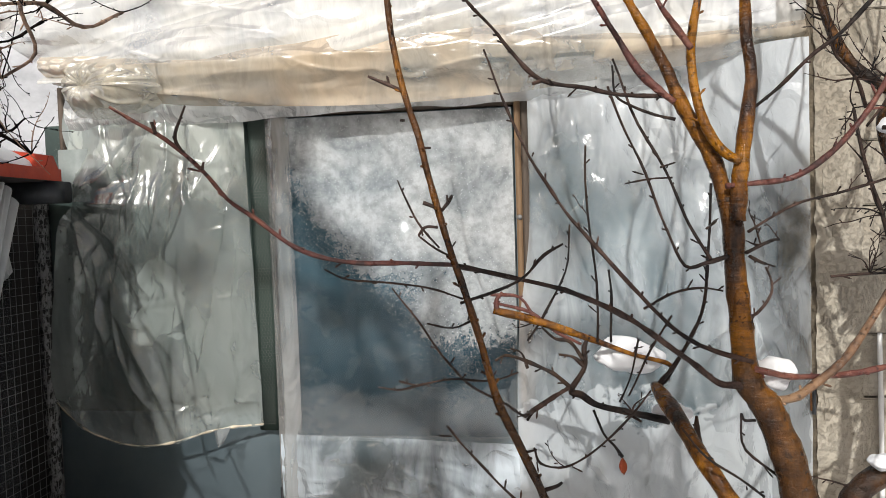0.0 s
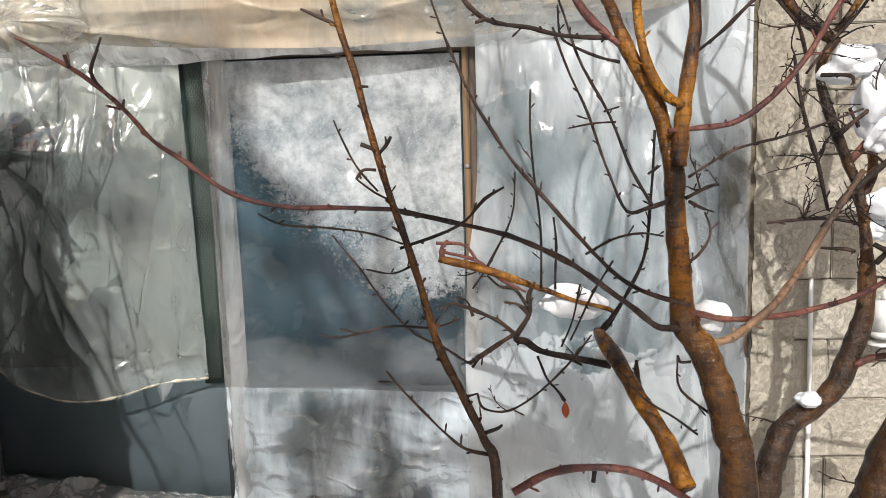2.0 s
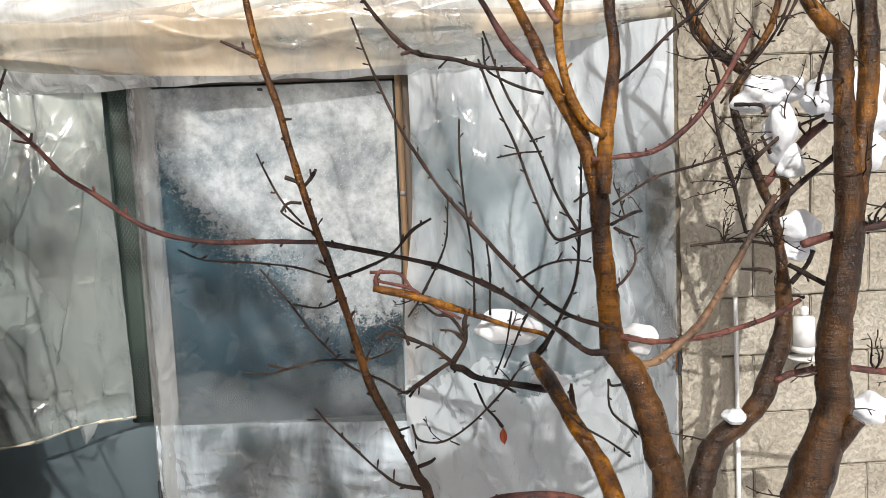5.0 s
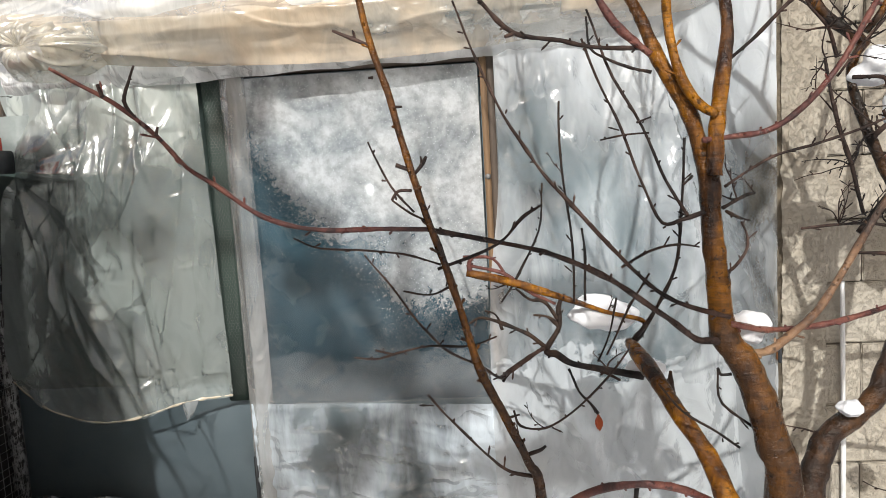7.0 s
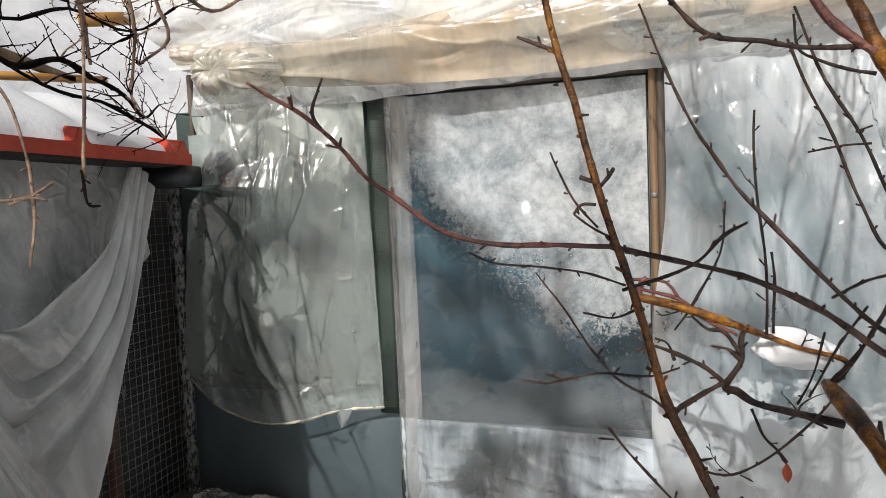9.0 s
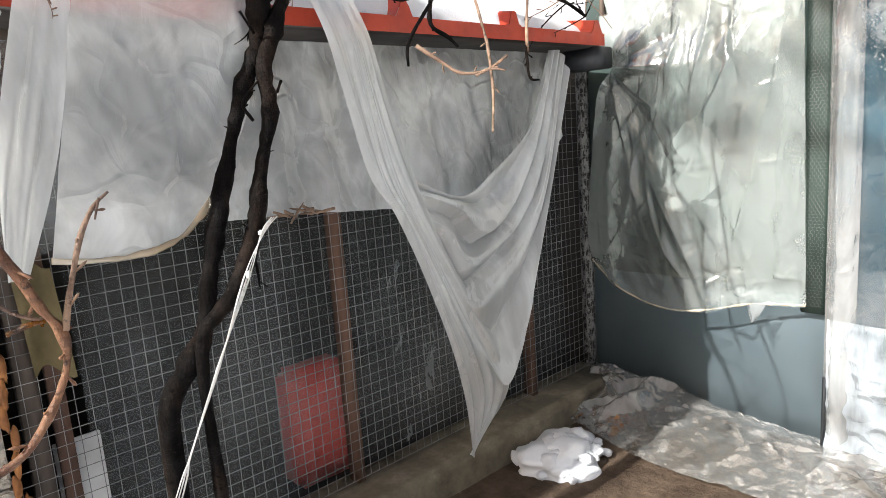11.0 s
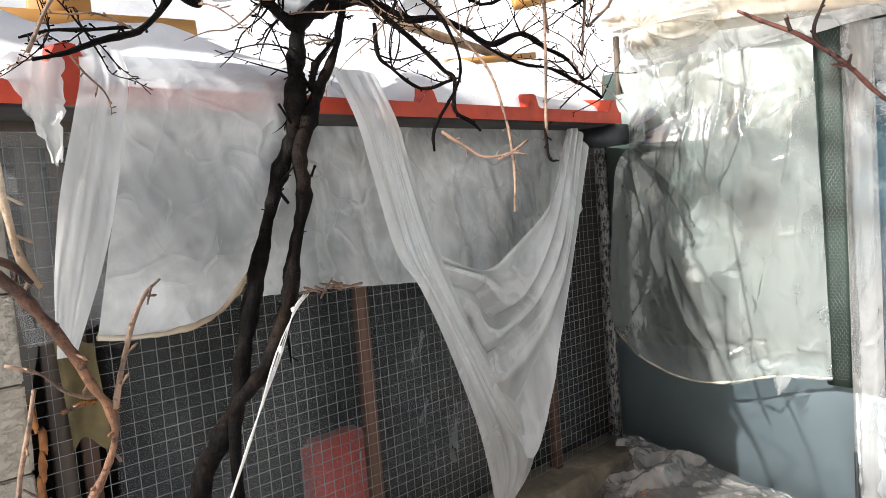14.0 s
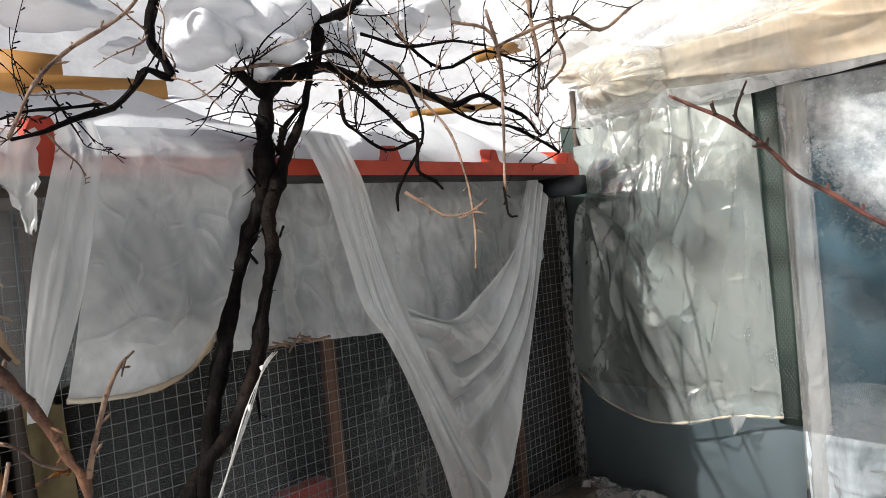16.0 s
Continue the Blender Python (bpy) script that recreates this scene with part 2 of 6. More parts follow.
M["wood"] = m.solid(m.ramp(m.noise(7, 6, 0.65, (1, 1, 0.08)), (0.3, (0.09, 0.055, 0.03)), (0.55, (0.24, 0.15, 0.08)), (0.75, (0.4, 0.28, 0.16))), 0.75, 0, m.bump(m.noise(30, 5, 0.6, (1, 1, 0.06)), 0.5, 0.006))
m = Mat("flaky_paint")
M["flaky"] = m.solid(m.ramp(m.noise(38, 5, 0.7, (1, 1, 0.5)), (0.46, (0.03, 0.028, 0.026)), (0.56, (0.3, 0.3, 0.29))), 0.7, 0, m.bump(m.noise(38, 5, 0.7), 0.5, 0.006))
m = Mat("grey_wood")
M["greywood"] = m.solid(m.ramp(m.noise(7, 6, 0.65, (1, 1, 0.08)), (0.3, (0.05, 0.04, 0.032)), (0.7, (0.16, 0.12, 0.09))), 0.8, 0, m.bump(m.noise(30, 5, 0.6, (1, 1, 0.06)), 0.5, 0.006))
m = Mat("red_brown_wood")
M["redwood"] = m.solid(m.ramp(m.noise(7, 6, 0.65, (1, 1, 0.08)), (0.3, (0.06, 0.03, 0.02)), (0.7, (0.19, 0.105, 0.065))), 0.8, 0, m.bump(m.noise(30, 5, 0.6, (1, 1, 0.06)), 0.5, 0.006))
m = Mat("orange_board")
M["board"] = m.solid(m.ramp(m.noise(4, 6, 0.6, (1, 0.15, 1)), (0.3, (0.32, 0.14, 0.03)), (0.7, (0.55, 0.29, 0.08))), 0.65, 0, m.bump(m.noise(30, 4, 0.6, (1, 0.1, 1)), 0.3, 0.004))
m = Mat("red_metal")
M["red"] = m.solid(m.ramp(m.noise(5, 5, 0.65), (0.3, (0.3, 0.022, 0.008)), (0.72, (0.52, 0.06, 0.02))), m.ramp(m.noise(15), (0.3, 0.3), (0.7, 0.6)), 0, m.bump(m.noise(25, 3), 0.15, 0.004))
m = Mat("red_plastic")
M["redplastic"] = m.solid(m.ramp(m.noise(5, 5), (0.3, (0.5, 0.03, 0.02)), (0.7, (0.65, 0.07, 0.05))), 0.4)
m = Mat("wire")
M["wire"] = m.solid(m.ramp(m.noise(9, 4), (0.3, (0.14, 0.14, 0.135)), (0.7, (0.29, 0.29, 0.28))), 0.55, 0.35)
m = Mat("dark_metal")
M["dark"] = m.solid(m.ramp(m.noise(9, 4), (0.3, (0.012, 0.014, 0.016)), (0.7, (0.04, 0.045, 0.05))), 0.5)
m = Mat("aerated_block")
info = m.n("ShaderNodeObjectInfo")
base = m.ramp(m.noise(3, 7, 0.65), (0.25, (0.25, 0.22, 0.175)), (0.5, (0.42, 0.385, 0.32)), (0.75, (0.54, 0.5, 0.43)))
base = m.mix(m.maths("MULTIPLY", info.outputs["Random"], 0.35), base, (0.38, 0.33, 0.25))
pits = m.ramp(m.noise(34, 6, 0.7), (0.5, 0.0), (0.64, 1.0))
M["block"] = m.solid(m.mix(m.maths("MULTIPLY", pits, 0.25), base, (0.2, 0.17, 0.13)), 0.92, 0, m.bump(m.mix(0.4, m.ramp(m.noise(40, 6, 0.7), (0.48, 1.0), (0.66, 0.0)), m.noise(11, 7, 0.75)), 0.75, 0.014), 0.2)
m = Mat("mortar")
M["mortar"] = m.solid(m.ramp(m.noise(9, 6, 0.7), (0.3, (0.1, 0.085, 0.065)), (0.7, (0.34, 0.28, 0.2))), 0.95, 0, m.bump(m.noise(40, 6, 0.7), 0.9, 0.02), 0.2)
m = Mat("concrete")
M["concrete"] = m.solid(m.ramp(m.noise(5, 7, 0.7), (0.3, (0.1, 0.085, 0.06)), (0.55, (0.2, 0.17, 0.12)), (0.75, (0.32, 0.29, 0.22))), 0.85, 0, m.bump(m.noise(25, 6, 0.7), 0.6, 0.012), 0.3)
m = Mat("snow")
M["snow"] = m.solid(m.ramp(m.noise(3, 4), (0.3, (0.72, 0.74, 0.77)), (0.7, (0.82, 0.83, 0.84))), 0.6, 0, m.bump(m.noise(45, 5, 0.6), 0.35, 0.01), 0.3)
# greyed white of the added slope that fills in for bright sky
m = Mat("pale_backdrop")
M["pale_backdrop"] = m.solid(m.ramp(m.noise(0.8, 7, 0.7), (0.35, (0.42, 0.43, 0.45)), (0.6, (0.6, 0.61, 0.63))), 0.8, 0, m.bump(m.noise(1.5, 5, 0.6), 0.4, 0.1), 0.2)
m = Mat("ground")
far = m.n("ShaderNodeVectorMath")
far.operation = "DISTANCE"
far.inputs[1].default_value = (-1.2, 3.0, 0)
m.l(m.co, far.inputs[0])
patch = m.ramp(m.maths("ADD", m.maths("MULTIPLY", far.outputs["Value"], 0.28), m.maths("SUBTRACT", m.noise(1.6, 6, 0.6), 0.5)), (0.32, 0.0), (0.45, 1.0))
soil = m.ramp(m.noise(7, 7, 0.7), (0.3, (0.045, 0.03, 0.02)), (0.7, (0.14, 0.1, 0.07)))
M["ground"] = m.solid(m.mix(patch, soil, (0.84, 0.85, 0.88)), 0.85, 0, m.bump(m.noise(22, 7, 0.7), 0.8, 0.03), 0.2)
m = Mat("dead_leaf")
M["leaf"] = m.solid(m.ramp(m.n("ShaderNodeObjectInfo").outputs["Random"], (0.0, (0.16, 0.06, 0.025)), (1.0, (0.34, 0.16, 0.06))), 0.7, 0, m.bump(m.noise(60, 3), 0.4, 0.003))
m = Mat("leaf_red")
M["leafred"] = m.solid(m.ramp(m.noise(40, 3), (0.3, (0.26, 0.05, 0.02)), (0.7, (0.4, 0.1, 0.035))), 0.6)
m = Mat("twine")
M["twine"] = m.solid(m.ramp(m.noise(90, 3), (0.3, (0.5, 0.48, 0.44)), (0.7, (0.75, 0.73, 0.7))), 0.8)
m = Mat("white_plastic")
M["white"] = m.solid(m.ramp(m.noise(8, 4), (0.3, (0.66, 0.66, 0.64)), (0.7, (0.8, 0.8, 0.79))), 0.4)
m = Mat("pale_board")
M["pale"] = m.solid(m.ramp(m.noise(10, 5), (0.3, (0.2, 0.235, 0.225)), (0.7, (0.32, 0.35, 0.34))), 0.6, 0, m.bump(m.noise(40, 2, 0.5, (1, 1, 0.02)), 0.3, 0.005))
# near-black boards: the shade inside the coop is put into their colour
m = Mat("coop_gloom_boards")
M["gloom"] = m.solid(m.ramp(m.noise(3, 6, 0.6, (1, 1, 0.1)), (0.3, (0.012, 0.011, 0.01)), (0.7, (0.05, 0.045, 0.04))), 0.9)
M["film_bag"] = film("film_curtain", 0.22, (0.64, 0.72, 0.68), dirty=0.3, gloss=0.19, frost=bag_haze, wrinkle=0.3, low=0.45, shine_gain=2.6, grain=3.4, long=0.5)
M["film_right"] = film("film_sheet", 0.36, (0.8, 0.86, 0.9), frost=glare_veil, gloss=0.14, wrinkle=0.65, shine_gain=2.2, low=0.12, long=0.35)
M["film_door"] = film("film_on_door", 0.52, (0.76, 0.85, 0.92), gloss=0.11, wrinkle=0.7, shine_gain=2.2, low=0.12, long=1.1)
M["film_edge"] = film("film_edge", 0.3, (0.72, 0.71, 0.69), (0.4, 0.33, 0.26), 0.5, gloss=0.15, wrinkle=0.5, shine_gain=2.0, low=0.4, long=0.5)
M["film_lip"] = film("film_lip", 0.7, (0.94, 0.95, 0.94), dirty=0.1, gloss=0.1, wrinkle=0.8, shine_gain=2.2, low=0.5, long=1.6)
M["film_pane"] = film("film_frosted", 0.06, (0.78, 0.82, 0.84), gloss=0.14, frost=frosted, wrinkle=0.25, shine_gain=0.9)
M["film_roof"] = film("film_canopy", 0.7, (0.94, 0.95, 0.93), (0.8, 0.74, 0.62), 0.5, 0.16, wrinkle=0.25, shine_gain=1.6, grain=1.5, long=2.5, streak=(0.35, 1, 1.8))
M["film_roll"] = film("film_roll", 0.66, (0.8, 0.7, 0.55), (0.56, 0.42, 0.27), 1.0, 0.15, wrinkle=0.25, shine_gain=1.8, grain=1.4, long=2.5, streak=(0.35, 1, 2.2))
M["film_bunch"] = film("film_bunch", 0.5, (0.85, 0.81, 0.7), (0.66, 0.58, 0.42), 0.8, 0.14, wrinkle=0.3, shine_gain=1.8, grain=3.0, low=0.5)
M["film_coop"] = film("film_coop", 0.62, (0.74, 0.77, 0.76), gloss=0.3, wrinkle=0.35, grain=4.5, low=0.7, long=1.0, drawn=2.6)
M["film_sash"] = film("film_sash", 0.66, (0.7, 0.72, 0.71), gloss=0.28, wrinkle=0.25, grain=3.5, low=0.8)
M["film_clear"] = film("film_clear", 0.22, (0.7, 0.74, 0.75), gloss=0.2, wrinkle=0.4)
M["film_dim"] = film("film_lining", 0.15, (0.5, 0.54, 0.55), gloss=0.4, wrinkle=0.2, shine_gain=0.12)
m = Mat("foam")
M["foam"] = m.solid(m.ramp(m.noise(14, 4), (0.3, (0.16, 0.06, 0.02)), (0.7, (0.36, 0.15, 0.04))), 0.8, 0, m.bump(m.noise(50, 3), 0.5, 0.006))
m = Mat("ochre_rag")
M["rag"] = m.solid(m.ramp(m.noise(9, 4), (0.3, (0.07, 0.055, 0.022)), (0.7, (0.15, 0.115, 0.05))), 0.85)
M["film_grubby"] = film("film_grubby", 0.4, (0.68, 0.68, 0.66), (0.36, 0.31, 0.24), 0.6, grain=3.0, wrinkle=0.45, low=0.7, long=1.0)

# ---- helpers of the build ----


def mesh_of(name, bm, mat, smooth=True):
    me = bpy.data.meshes.new(name)
    bm.to_mesh(me)
    bm.free()
    for p in me.polygons:
        p.use_smooth = smooth
    me.materials.append(M[mat])
    return me


def part(name, bm, mat, parent=None, label="", smooth=True):
    ob = new(name, mesh_of(name, bm, mat, smooth))
    if parent is not None:
        ob.parent = parent
    if label:
        ob["label"] = label
    return ob


def thing(name, label, category, at=(0, 0, 0), group="", kind=""):
    ob = new(name)
    ob.empty_display_size = 0.05
    return tagged(ob, label, category, group, kind)


def box(x0, x1, y0, y1, z0, z1, bevel=0.004, rough=0.0, cuts=0):
    bm = bmesh.new()
    bmesh.ops.create_cube(bm, size=1, matrix=Matrix.Translation(((x0 + x1) / 2, (y0 + y1) / 2, (z0 + z1) / 2)) @ Matrix.Diagonal((x1 - x0, y1 - y0, z1 - z0, 1)))
    if bevel:
        bmesh.ops.bevel(bm, geom=bm.edges[:], offset=min(bevel, 0.3 * min(x1 - x0, y1 - y0, z1 - z0)), segments=2, affect="EDGES")
    if cuts:
        bmesh.ops.subdivide_edges(bm, edges=[e for e in bm.edges if e.calc_length() > 0.1], cuts=cuts, use_grid_fill=True)
    if rough:
        for v in bm.verts:
            v.co += noise.noise_vector(v.co * 7.0) * rough
    return bm


def spline(pts, per):
    """Catmull-Rom through points of any width."""
    p = np.array(pts, float)
    p = np.vstack([2 * p[0] - p[1], p, 2 * p[-1] - p[-2]])
    out = []
    for i in range(1, len(p) - 2):
        for s in range(per):
            t = s / per
            a, b, c, d = p[i - 1 : i + 3]
            out.append(0.5 * (2 * b + (c - a) * t + (2 * a - 5 * b + 4 * c - d) * t * t + (3 * b - a - 3 * c + d) * t**3))
    out.append(p[-2])
    return np.array(out)


def tube(pts, per=4, sides=8, knob=0.08, wave=0.0, buds=0.0, seed=0):
    """A tapering limb through (x, y, z, radius), a little lumpy."""
    path = spline(pts, per)
    bm = bmesh.new()
    rings, side = [], None
    for i, row in enumerate(path):
        at, r = Vector(row[:3]), max(row[3], 0.0012)
        ahead = Vector(path[min(i + 1, len(path) - 1)][:3]) - Vector(path[max(i - 1, 0)][:3])
        ahead.normalize()
        if side is None:
            side = ahead.orthogonal()
        side = (side - ahead * side.dot(ahead)).normalized()
        up = ahead.cross(side)
        r *= 1 + knob * 2 * noise.noise(at * 18.0)
        at = at + noise.noise_vector(at * 6.0) * wave
        ring = []
        for k in range(sides):
            a = 2 * math.pi * k / sides
            way = side * math.cos(a) + up * math.sin(a)
            ring.append(bm.verts.new(at + way * r * (1 + knob * 2 * noise.noise((at + way * r) * 30.0))))
        rings.append(ring)
    for a, b in zip(rings, rings[1:]):
        for k in range(sides):
            bm.faces.new((a[k], a[(k + 1) % sides], b[(k + 1) % sides], b[k]))
    bm.faces.new(rings[0][::-1])
    bm.faces.new(rings[-1])
    if buds:
        pick = random.Random(seed)
        run = 0.0
        for a, b in zip(path, path[1:]):
            run += float(np.linalg.norm(b[:3] - a[:3]))
            if run < buds * pick.uniform(0.6, 1.5):
                continue
            run = 0.0
            ahead = Vector(b[:3] - a[:3]).normalized()
            out = (ahead.orthogonal().normalized().lerp(ahead, 0.0))
            out.rotate(Matrix.Rotation(pick.uniform(0, 6.28), 3, ahead))
            way = (out + ahead * 0.8).normalized()
            long, r = pick.choice((0.011, 0.014, 0.02, 0.035)), min(0.0045, 0.0022 + a[3] * 0.25)
            root = Vector(a[:3]) + out * a[3] * 0.6
            s = way.orthogonal().normalized()
            u = way.cross(s)
            prev = None
            for f, g in ((0.0, 0.7), (0.45, 0.75), (0.75, 1.0), (1.0, 0.25)):
                ring = [bm.verts.new(root + way * long * f + (s * math.cos(k * 1.2566) + u * math.sin(k * 1.2566)) * r * g) for k in range(5)]
                if prev:
                    for k in range(5):
                        bm.faces.new((prev[k], prev[(k + 1) % 5], ring[(k + 1) % 5], ring[k]))
                prev = ring
            bm.faces.new(prev)
    return bm


def sheet(fn, nu, nv):
    """A surface from fn(u, v), u and v from 0 to 1."""
    bm = bmesh.new()
    g = [[bm.verts.new(fn(i / nu, j / nv)) for j in range(nv + 1)] for i in range(nu + 1)]
    for i in range(nu):
        for j in range(nv):
            bm.faces.new((g[i][j], g[i + 1][j], g[i + 1][j + 1], g[i][j + 1]))
    return bm


def lerp(a, b, t):
    return a + (b - a) * t


def curve1(t, *vals):
    """A smooth run through evenly spaced values."""
    t = min(max(t, 0.0), 1.0) * (len(vals) - 1)
    i = min(int(t), len(vals) - 2)
    s = t - i
    b, c = vals[i], vals[i + 1]
    a = vals[i - 1] if i else 2 * b - c
    d = vals[i + 2] if i + 2 < len(vals) else 2 * c - b
    return 0.5 * (2 * b + (c - a) * s + (2 * a - 5 * b + 4 * c - d) * s * s + (3 * b - a - 3 * c + d) * s**3)


def fold(x, z, n=1.0, seed=0.0):
    """Soft folds of hanging film: ridged noise, drawn out downwards."""
    p = Vector((x * 5.0 * n, seed, z * 1.1 * n))
    a = 1 - (noise.noise(p) ** 2 * 4 + 0.01) ** 0.5
    b = 1 - (noise.noise(p * 1.9 + Vector((3.1, 0, 0))) ** 2 * 4 + 0.02) ** 0.5
    return a * 0.7 + b * 0.3


def creases(seed, count, x, z, length, width, depth, slant=90.0, spread=40.0):
    """Sharp creases scattered over an upright sheet, as a function of x and z: metres by which the film stands out."""
    r = np.random.default_rng(seed)
    cx, cz = r.uniform(*x, count), r.uniform(*z, count)
    a = np.radians(slant + r.normal(0, spread, count))
    lx, lz = np.cos(a), np.sin(a)
    half, w, d = length * r.uniform(0.4, 1.3, count), width * r.uniform(0.4, 1.6, count), depth * r.uniform(-0.5, 1.0, count)
    bow = r.uniform(-0.25, 0.25, count) / length

    def stand(px, pz):
        along = (px - cx) * lx + (pz - cz) * lz
        off = (px - cx) * lz - (pz - cz) * lx - bow * along * along
        return float(np.sum(d * np.exp(-((along / half) ** 4)) * np.where(off > 0, np.exp(-off / w), np.exp(off / (w * 0.35)))))

    return stand


def blob(center, size, seed, detail=3, lump=0.35):
    """A lump of snow."""
    bm = bmesh.new()
    bmesh.ops.create_icosphere(bm, subdivisions=detail, radius=1)
    for v in bm.verts:
        d = 1 + lump * noise.noise(v.co * 1.3 + Vector((seed, 0, 0))) + lump * 0.18 * noise.noise(v.co * 4 + Vector((0, seed, 0)))
        v.co = Vector(center) + Vector([c * s * d for c, s in zip(v.co, size)])
    return bm


def snow_pile(center, size, seed):
    """A lump of fresh snow: swollen, rounded lobes, flatter below."""
    bm = bmesh.new()
    bmesh.ops.create_icosphere(bm, subdivisions=4, radius=1)
    for v in bm.verts:
        p = v.co * 1.25 + Vector((seed * 3.7, seed, 0))
        d = 1.0 + 0.45 * noise.noise(p) + 0.25 * noise.noise(p * 0.6) + 0.1 * noise.noise(p * 2.4) + 0.02 * noise.noise(p * 8)
        drop = 0.75 if v.co.z < 0 else 1.0
        v.co = Vector(center) + Vector((v.co.x * size[0] * d, v.co.y * size[1] * d, v.co.z * size[2] * d * drop))
    return bm


def bars(rows):
    """Thin square wires from (x, y, z) to (x, y, z), with one half thickness."""
    verts, faces = [], []
    for a, b, r in rows:
        a, b = Vector(a), Vector(b)
        d = (b - a).normalized()
        s = d.orthogonal().normalized()
        u = d.cross(s)
        k = len(verts)
        for e in (a, b):
            verts += [e + s * r, e + u * r, e - s * r, e - u * r]
        faces += [(k + i, k + (i + 1) % 4, k + 4 + (i + 1) % 4, k + 4 + i) for i in range(4)]
    bm = bmesh.new()
    vs = [bm.verts.new(v) for v in verts]
    for f in faces:
        bm.faces.new([vs[i] for i in f])
    return bm


def hexwire(x0, x1, z0, z1, y, s=0.011, r=0.0006):
    """Chicken wire in the plane of one y."""
    rows = []
    w, h = s * math.sqrt(3), s * 1.5
    for j in range(int((z1 - z0) / h)):
        for i in range(int((x1 - x0) / w)):
            x, z = x0 + (i + 0.5 * (j % 2)) * w, z0 + j * h
            rows += [((x, y, z), (x + w / 2, y, z + s / 2), r), ((x + w / 2, y, z + s / 2), (x + w, y, z), r), ((x + w / 2, y, z + s / 2), (x + w / 2, y, z + s * 1.5), r)]
    return bars(rows)


# ---- ground and walls ----

def ground_height(x, y):
    d = math.hypot(x + 1, y - 2.5)
    return 0.03 * noise.noise(Vector((x * 0.9, y * 0.9, 0))) + 0.012 * noise.noise(Vector((x * 5, y * 5, 3))) + (0.0 if d < 8 else min((d - 8) * 0.03, 6))


def ground_sheet(u, v):
    s = lambda w: math.copysign(abs(2 * w - 1) ** 3, 2 * w - 1) * 220
    x, y = s(u) - 0.8, s(v) + 2.5
    return (x, y, ground_height(x, y))


tagged(part("ground", sheet(ground_sheet, 110, 110), "ground"), "brown soil yard with snow lying beyond", "ground", kind="structure")

# sheet-metal wall behind the film
wall = tagged(part("wall_north", box(-2.5, 2.3, 3.9, 3.96, -0.05, 2.4, 0.002), "sheet"), "blue-grey painted sheet metal wall", "wall", kind="structure")

part("upper_sheet", box(-2.1, 2.3, 3.9, 3.96, 2.403, 2.95, 0.002), "sheet", wall)

# block wall on the right
right = tagged(part("wall_east", box(1.86, 4.6, 3.5, 3.85, -0.05, 3.5, 0.0), "mortar", None, "", False), "wall of pale aerated concrete blocks with open joints", "wall", kind="structure")
left = tagged(part("wall_west", box(-2.72, -2.43, -3.0, 0.5, -0.05, 3.3, 0.0), "mortar", None, "", False), "wall of pale aerated concrete blocks beside the coop", "wall", kind="structure")


def block_mesh(w, d, h, seed):
    bm = box(-w / 2, w / 2, -d / 2, d / 2, -h / 2, h / 2, 0.006)
    bmesh.ops.subdivide_edges(bm, edges=[e for e in bm.edges if e.calc_length() > 0.2], cuts=3, use_grid_fill=True)
    for v in bm.verts:
        v.co += noise.noise_vector(v.co * 6 + Vector((seed, 0, 0))) * 0.004
    return mesh_of("block", bm, "block", False)


BLOCKS = [block_mesh(0.594, 0.1, 0.294, s) for s in range(4)]
for row in range(-1, 11):
    z = 0.16 + 0.3 * row + 0.15
    x = 2.17 - 0.6 * 2 + (0.3 if row % 2 else 0.0) + 0.3
    for k in range(8):
        cx = x + 0.6 * k
        x0, x1 = max(cx - 0.295, 1.83), min(cx + 0.295, 4.6)
        if x1 - x0 < 0.12:
            continue
        b = new("block", BLOCKS[(row + k) % 4])
        b.parent = right
        b.location = ((x0 + x1) / 2, 3.5 + 0.006 * math.sin(row * 3 + k * 5), z)
        b.scale = ((x1 - x0) / 0.59, 1, 1)
        b.rotation_euler = (0, 0, 0.006 * math.sin(row * 5 + k))
    y = 0.5 - (0.3 if row % 2 else 0.0)
    for k in range(6):
        y1 = y - 0.6 * k + (0.3 if row % 2 and k == 0 else 0.0)
        y0 = max(y - 0.6 * k - 0.59, -3.0)
        if y1 - y0 < 0.1:
            continue
        b = new("block", BLOCKS[(row + k + 1) % 4])
        b.parent = left
        b.location = (-2.43 + 0.006 * math.sin(row * 2 + k * 3), (y0 + y1) / 2, z + 0.02)
        b.rotation_euler = (0, 0, math.pi / 2)
        b.scale = ((y1 - y0) / 0.59, 1, 1)
# rough render and a strip of old timber at the corner of the block wall
bm = sheet(lambda u, v: (lerp(1.8, 2.02, u) + 0.01 * noise.noise(Vector((0, v * 40, 1))), 3.445 + 0.018 * noise.noise(Vector((u * 4, 0, v * 60))) + 0.012 * noise.noise(Vector((u * 16, 5, v * 160))) + 0.03 * (u > 0.97), lerp(0.0, 3.4, v)), 14, 160)
tagged(part("rough_render", bm, "block", right), "crumbling mortar render")
part("corner_return", box(1.79, 1.86, 3.46, 3.88, -0.02, 3.4, 0.01, 0.006, 4), "mortar", right)

